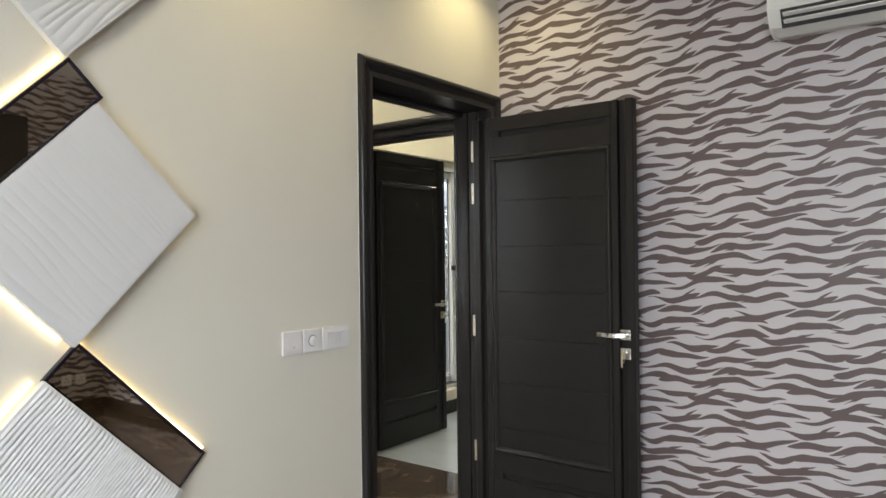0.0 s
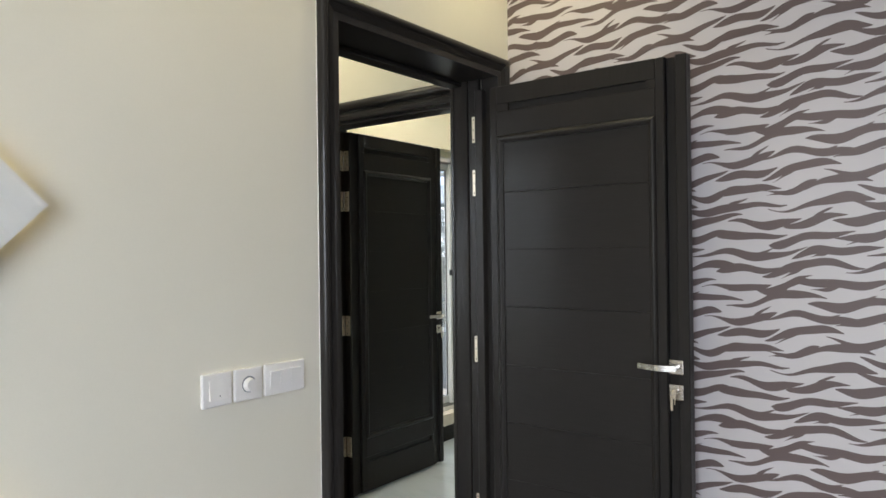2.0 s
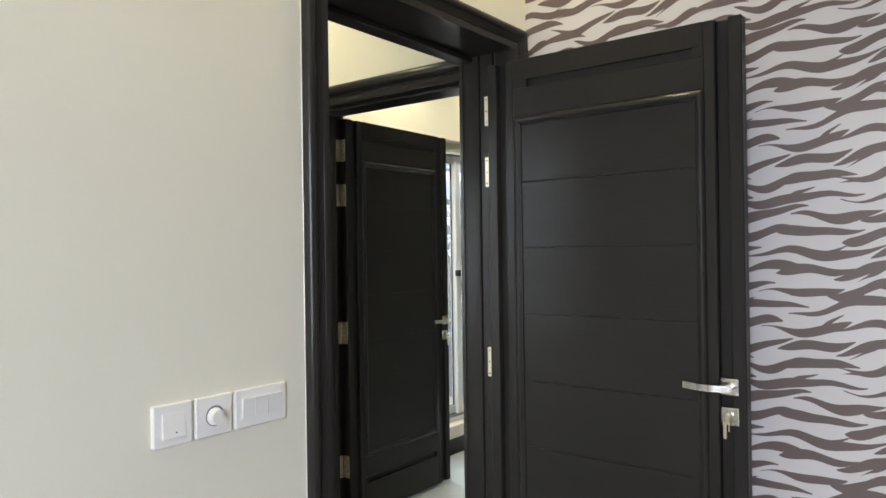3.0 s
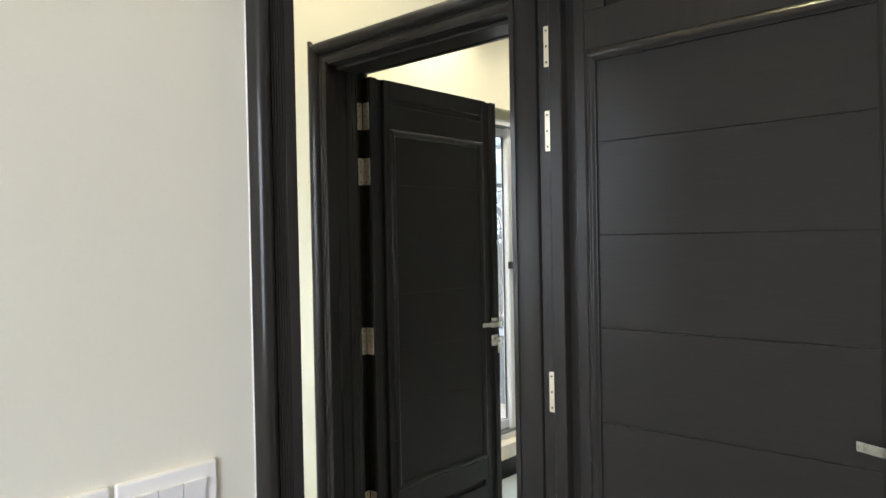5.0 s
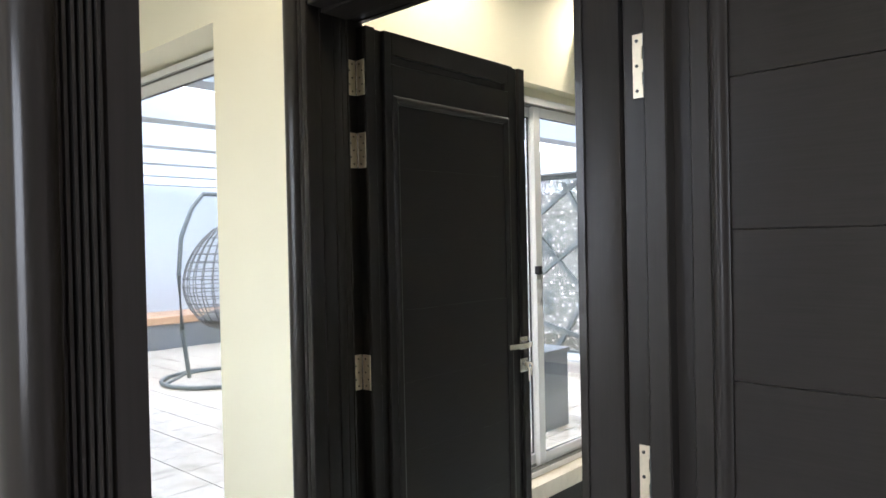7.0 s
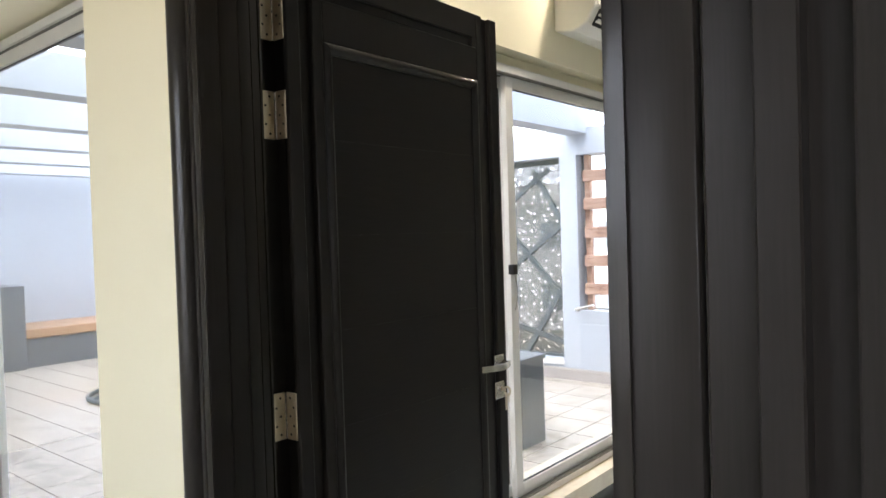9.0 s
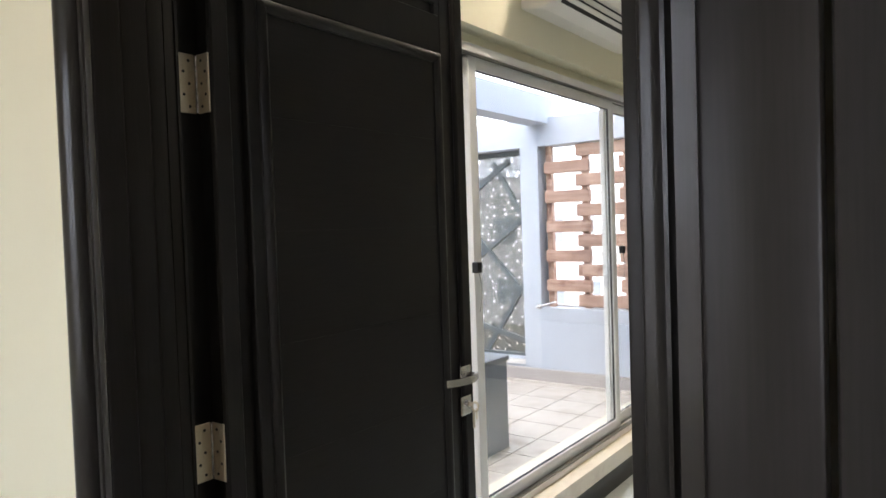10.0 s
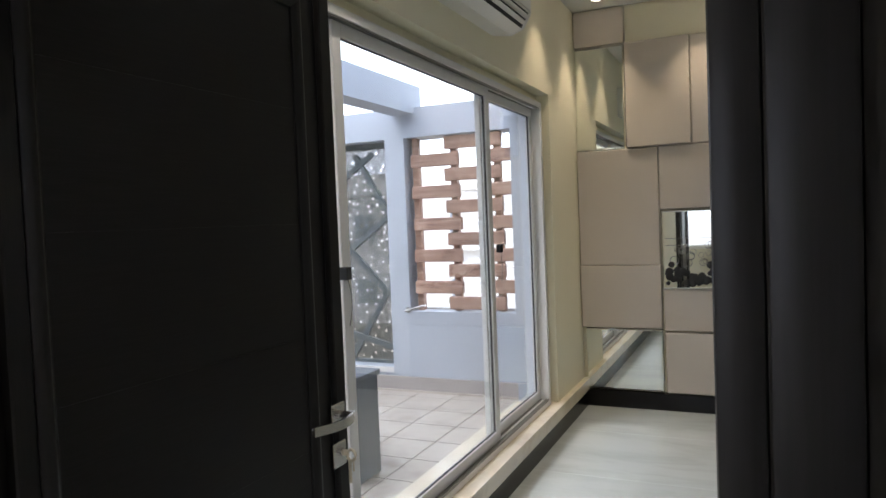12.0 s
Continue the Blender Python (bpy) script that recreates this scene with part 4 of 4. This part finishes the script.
for x, y, w, cone in ((-1.22, 4.78, 32, 75), (-0.55, 4.80, 28, 75), (-1.22, 4.05, 26, 80), (-1.15, 2.30, 34, 140), (-1.10, 1.05, 34, 150)):
    downlight(x, y, Z_CEIL2, watts=w, spread=cone, colour=WARM if cone < 100 else (1.0, 0.88, 0.68))
downlight(0.42, -1.55, Z_CEIL1, watts=17, spread=125, colour=(1.0, 0.83, 0.42))
downlight(0.42, -0.30, Z_CEIL1, watts=19, spread=125, colour=(1.0, 0.83, 0.42))
# Two unseen lamps, added to brighten the east side that the mirrors show.
downlight(3.45, -1.55, Z_CEIL1, watts=24, spread=125, colour=(1.0, 0.83, 0.42))
downlight(3.45, -0.30, Z_CEIL1, watts=24, spread=125, colour=(1.0, 0.83, 0.42))
# Two unseen corridor lamps, added to brighten the walls around door 2.
downlight(-1.05, -0.32, Z_CEIL1, watts=20, spread=125)
downlight(-2.70, -0.70, Z_CEIL1, watts=18, spread=120)


# ---- terrace ----
wall("terrace_wall_north", [((-2.80, 4.54, Z_TERRACE - 0.2), (-2.64, 4.78, 2.045)), ((-1.72, 4.54, Z_TERRACE - 0.2), (X_OUT, 4.78, 2.045)), ((-2.64, 4.54, Z_TERRACE - 0.2), (-1.72, 4.78, 0.745)),
                            ((-8.55, 4.54, 2.045), (X_OUT, 4.78, 2.265)), ((-8.55, 4.56, Z_TERRACE - 0.2), (-2.80, 4.78, 0.31))], TERRACE_PAINT, "pale blue-grey rendered terrace wall with timber screened opening")
wall("terrace_wall_west", [((-8.75, 0.45, Z_TERRACE - 0.2), (-8.55, 4.78, 2.26))], TERRACE_PAINT, "pale blue-grey rendered terrace wall")
wall("terrace_wall_south", [((-8.75, 0.25, Z_TERRACE - 0.2), (-5.2, 0.45, 2.9))], TERRACE_PAINT, "pale blue-grey rendered terrace wall")
wall("house_wall", [((X_OUT - 0.004, 0.46, Z_TERRACE - 0.3), (X_MID - 0.001, y0, 3.2)), ((X_OUT - 0.004, y1, Z_TERRACE - 0.3), (X_MID - 0.001, 4.54, 3.2)), ((X_OUT - 0.004, y0, z1), (X_MID - 0.001, y1, 3.2))], TERRACE_PAINT, "pale rendered outside face of the house wall")
for x in (-2.63, -3.73, -4.87, -5.98, -7.1, -8.2):
    tagged(boxes("pergola_beam", [((x - 0.09, 0.45, 2.215), (x + 0.09, 4.54, 2.43))], TERRACE_PAINT), "pale blue-grey concrete beam open to the sky", "beam", "pergola beams")
tagged(boxes("pergola_beam", [((x0 - 0.09, 4.54, 2.267), (x0 + 0.09, 4.66, 2.43)) for x0 in (-2.63, -3.73, -4.87, -5.98, -7.1, -8.2)], TERRACE_PAINT), "short beam ends resting on the terrace wall", "beam", "pergola beams")
tagged(boxes("skirting_terrace", [((-8.55, 4.525, Z_TERRACE), (X_OUT - 0.004, 4.538, Z_TERRACE + 0.10)), ((X_OUT - 0.02, 0.46, Z_TERRACE), (X_OUT - 0.005, 4.52, 0.168))], PINK_SKIRT), "pinkish stone tile skirting", "skirting", kind="structure")

# timber screen in the opening
timber_screen = group("timber_screen", "staggered red-brown timber slats in a terrace wall opening", "screen", pose(0, 4.62, 0))
for x in (-2.585, -2.275, -1.935, -1.775):
    boxes("post", [((x - 0.025, 0.0, 0.745), (x + 0.025, 0.05, 2.045))], TIMBER, timber_screen, bevel=0.003)


def slats(x_lo, x_hi, top):
    z = top
    while z > 0.80:
        bm = bmesh.new()
        dx, dz = rng.uniform(-0.006, 0.006), rng.uniform(-0.004, 0.004)
        box(bm, (x_lo + dx, -0.045, z - 0.094 + dz), (x_hi + dx, -0.001, min(z + dz, 2.040)), 0.004)
        part("slat", bm, TIMBER, timber_screen)
        z -= 0.2365


slats(-2.60, -2.215, 1.918)
slats(-2.325, -1.885, 2.036)
slats(-1.975, -1.722, 1.918)
boxes("frame", [((-2.64, 0.06, 0.746), (-2.595, 0.09, 2.044)), ((-2.595, 0.06, 0.746), (-1.721, 0.09, 0.760))], WHITE_ALU, timber_screen, "slim white steel frame")

# perforated metal screen
metal_screen = group("metal_screen", "dark perforated metal screen with crossing flat bars", "screen", pose(0, 4.70, 0))
for k in range(5):
    xa = -8.55 + k * 1.15
    boxes("sheet", [((xa, 0.0, 0.315), (xa + 1.15, 0.002, 2.02))], SCREEN, metal_screen)
boxes("frame", [((-8.55, -0.03, 2.000), (-2.80, 0.03, 2.044)), ((-8.55, -0.03, 0.311), (-2.80, 0.03, 0.335))], BAR, metal_screen)


def flat_bar(a, b, w=0.045, forward=0.0):
    """A flat bar across the screen between two (x, z) points."""
    (xa, za), (xb, zb) = a, b
    length = math.hypot(xb - xa, zb - za)
    bm = bmesh.new()
    box(bm, (0, -0.025, -w / 2), (length, -0.002, w / 2), 0.002)
    ob = part("bar", bm, BAR, metal_screen)
    ob.matrix_local = pose(xa, -forward, za, 0, -math.degrees(math.atan2(zb - za, xb - xa)), 0)


for k in range(5):
    o = -1.15 * k
    for j, (a, b) in enumerate((((-3.15, 1.96), (-2.82, 1.40)), ((-3.44, 1.66), (-2.99, 1.965)), ((-3.44, 1.06), (-2.82, 1.50)), ((-3.44, 1.44), (-2.82, 0.78)), ((-3.25, 0.34), (-2.82, 0.99)), ((-3.44, 0.59), (-2.82, 0.43)),
                 ((-3.95, 1.96), (-3.44, 1.40)), ((-3.95, 1.30), (-3.44, 1.66)), ((-3.95, 0.80), (-3.44, 0.60)), ((-3.95, 0.62), (-3.44, 1.06)), ((-3.95, 0.34), (-3.42, 0.60)))):
        if b[0] + o < -2.80 and a[0] + o > -8.5:
            flat_bar((a[0] + o, a[1]), (b[0] + o, b[1]), forward=0.0022 * j)

tagged(boxes("screen_curb", [((-8.55, 4.552, 0.268), (-2.802, 4.5595, 0.309))], HOUSE), "thin white painted curb under the metal screen", "curb", kind="structure")
rail = group("towel_rail", "short chrome rail fixed to the terrace wall", "rail", pose(-2.655, 4.54, 0.755))
bm = bmesh.new()
rod(bm, (0, 0, 0), (0, -0.06, 0), 0.008, 10)
rod(bm, (0, -0.005, 0), (0, 0, 0), 0.022, 14)
part("bracket", bm, STEEL, rail)
bm = bmesh.new()
rod(bm, (0.0, -0.055, 0.0), (0.17, -0.055, 0.045), 0.009, 10)
part("bar", bm, STEEL, rail)

# granite counter block
counter = group("granite_block", "grey granite clad block standing on the terrace tiles", "counter", pose(-2.02, 2.64, Z_TERRACE))
boxes("body", [((-1.55, 0.0, 0), (0, 0.30, 0.50))], GREY_GRANITE, counter, bevel=0.002)
boxes("top_slab", [((-1.56, -0.01, 0.50), (0.012, 0.31, 0.53))], GREY_GRANITE, counter, bevel=0.003)

# bench along the far wall
bench = group("bench", "thick timber seat on a grey built-in base", "bench", pose(-8.55, 2.12, Z_TERRACE))
boxes("base", [((0, 0, 0), (0.74, 2.40, 0.31))], GREY_GRANITE, bench)
for k in range(3):
    boxes("seat_board", [((0.26 * k, 0.0, 0.31), (0.257 + 0.26 * k, 2.41, 0.405))], SEAT_WOOD, bench, bevel=0.006)
planter = group("planter", "tall grey rendered block at the end of the bench", "planter", pose(-8.55, 1.665, Z_TERRACE))
boxes("body", [((0, 0, 0), (0.80, 0.45, 0.87))], GREY_GRANITE, planter, bevel=0.004)

# hanging egg chair
chair = group("egg_chair", "grey rattan egg chair hanging from a curved stand", "hanging chair", pose(-5.50, 2.29, Z_TERRACE))
bm = bmesh.new()
tube(bm, [(0.50 * math.cos(k * math.tau / 32), 0.50 * math.sin(k * math.tau / 32), 0.02) for k in range(32)], 0.020, 8, True)
tube(bm, [(-0.05, -0.50, 0.02), (-0.05, -0.30, 0.09), (-0.03, 0.0, 0.10), (0, 0.49, 0.02)], 0.014, 6)
part("base_ring", bm, BAR, chair, smooth=True)
bm = bmesh.new()
stand = [(-0.05, -0.26, 0.05), (-0.05, -0.32, 0.5), (-0.05, -0.34, 1.0), (-0.05, -0.31, 1.35), (-0.05, -0.20, 1.62), (-0.05, -0.08, 1.76), (-0.05, 0.12, 1.76), (-0.05, 0.22, 1.70)]
tube(bm, stand, 0.022, 8)
part("stand", bm, BAR, chair, smooth=True)
bm = bmesh.new()
tube(bm, [(-0.05, 0.20, 1.70), (-0.05, 0.20, 1.50)], 0.006, 6)
part("chain", bm, STEEL, chair)
bm = bmesh.new()


def egg(a, z):
    """A point on the basket at the angle a and height z (0 to 1)."""
    r = 0.45 * math.sin(math.pi * min(1, max(0.0, z)) ** 0.85) ** 0.6
    return (-0.05 + r * math.cos(a), 0.20 + r * math.sin(a), 0.42 + 1.08 * z)


for k in range(22):
    a = math.radians(40 + 280 * k / 21)
    tube(bm, [egg(a, z / 14) for z in range(15)], 0.006, 5)
for z in range(1, 14):
    tube(bm, [egg(math.radians(40 + 280 * k / 24), z / 14) for k in range(25)], 0.005, 5)
part("basket", bm, RATTAN, chair, smooth=True)
bm = bmesh.new()
bmesh.ops.create_uvsphere(bm, u_segments=24, v_segments=12, radius=1, matrix=Matrix.Translation((-0.05, 0.20, 0.56)) @ Matrix.Diagonal((0.30, 0.30, 0.10, 1)))
part("cushion", bm, RUBBER, chair, smooth=True)

# ---- outside ----
bm = bmesh.new()
bmesh.ops.create_grid(bm, x_segments=2, y_segments=2, size=600)
ground = tagged(part("ground", bm, GROUND), "dusty open ground far below", "ground", kind="structure")
ground.location.z = -3.6


def far_house(x, y, w, d, h, rows, label):
    ob = group("house", label, "house", pose(x, y, -3.6))
    boxes("wall", [((0, 0, 0), (w, d, h))], HOUSE, ob)
    boxes("roof", [((-0.2, -0.2, h), (w + 0.2, d + 0.2, h + 0.25)), ((-0.1, -0.1, h + 0.25), (w + 0.1, 0.05, h + 1.0)), ((-0.1, d - 0.1, h + 0.25), (w + 0.1, d, h + 1.0))], HOUSE, ob)
    n = int(w / 2.4)
    for r in range(rows):
        for k in range(n):
            a = 0.7 + k * (w - 0.6) / n
            win = boxes("window", [((a - 0.06, -0.03, 0.94 + 3.1 * r), (a + 1.26, 0.02, 2.36 + 3.1 * r))], WHITE_ALU, ob)
            boxes("pane", [((a + 0.04, -0.045, 1.04 + 3.1 * r), (a + 0.57, -0.032, 2.26 + 3.1 * r)), ((a + 0.63, -0.045, 1.04 + 3.1 * r), (a + 1.16, -0.032, 2.26 + 3.1 * r))], HOUSE_GLASS, win)
    return ob


far_house(-7.5, 17.0, 9.5, 8.0, 4.2, 1, "low white rendered house beyond the terrace")
far_house(-22.0, 30.0, 11.0, 9.0, 6.4, 2, "white two-storey house further off")


def shrub(x, y, z, r, label):
    ob = group("shrub", label, "shrub", pose(x, y, z))
    bm = bmesh.new()
    rod(bm, (0, 0, 0), (0.05, 0, r * 1.2), 0.05, 8, 0.03)
    part("trunk", bm, TIMBER, ob)
    bm = bmesh.new()
    for k in range(700):
        d = Vector((rng.gauss(0, 1), rng.gauss(0, 1), rng.gauss(0, 0.8))).normalized() * r * rng.uniform(0.55, 1.0) * (0.8 + 0.3 * noise.noise(Vector((k * 0.01, x, 0))))
        c = Vector((0, 0, r * 1.6)) + d
        q = Euler((rng.uniform(0, 6), rng.uniform(0, 6), rng.uniform(0, 6))).to_matrix()
        s = rng.uniform(0.05, 0.11)
        bm.faces.new([bm.verts.new(c + q @ Vector(p)) for p in ((-s, 0, 0), (0, -s * 0.4, 0.01), (s, 0, 0), (0, s * 0.4, 0.01))])
    part("crown", bm, LEAF, ob)


shrub(-5.2, 12.0, -3.6, 1.5, "leafy green shrub beyond the terrace wall")

# ---- pieces of the floors ----
def tiles(name, x0, x1, ya, yb, size_x, size_y, top, mat, label, bed, joint, stagger=0.0):
    """A floor laid of separate slabs on a bed."""
    base = tagged(boxes(name, [((x0, ya, top - 0.09), (x1, yb, top - 0.004 - joint * 0.2))], bed), label, "floor", kind="structure")
    shared = {}
    j = 0
    y = ya
    while y < yb - 0.02:
        x = x0 - (stagger * size_x if j % 2 else 0)
        ye = min(y + size_y, yb)
        while x < x1 - 0.02:
            xs, xe = max(x, x0), min(x + size_x, x1)
            if xe - xs > 0.02:
                key = (round(xe - xs, 3), round(ye - y, 3))
                if key not in shared:
                    bm = bmesh.new()
                    box(bm, (joint / 2, joint / 2, -0.012), (key[0] - joint / 2, key[1] - joint / 2, 0), 0.0008)
                    me = bpy.data.meshes.new("tile")
                    bm.to_mesh(me)
                    bm.free()
                    me.materials.append(mat)
                    shared[key] = me
                t = new("tile", shared[key])
                t.parent = base
                t.location = (xs, y, top)
            x += size_x
        y += size_y
        j += 1
    return base


tiles("terrace_floor", -8.55, X_OUT - 0.004, 0.45, 4.54, 0.30, 0.30, Z_TERRACE, TERRACE_TILE, "beige stone tiled terrace floor", GROUT, 0.006)
tiles("floor_bedroom", X_WIN, 3.2, Y_ROOM2 + 0.01, Y_PANEL, 1.2, 0.8, 0.0, WHITE_MARBLE, "polished white and grey marble bedroom floor", WHITE_MARBLE, 0.0012)
tiles("floor_hall", -5.2, X_HALL, -1.7, Y_ROOM2 + 0.009, 0.9, 0.9, 0.0, BROWN_MARBLE, "polished brown marble corridor floor", BLACK_STONE, 0.0012)
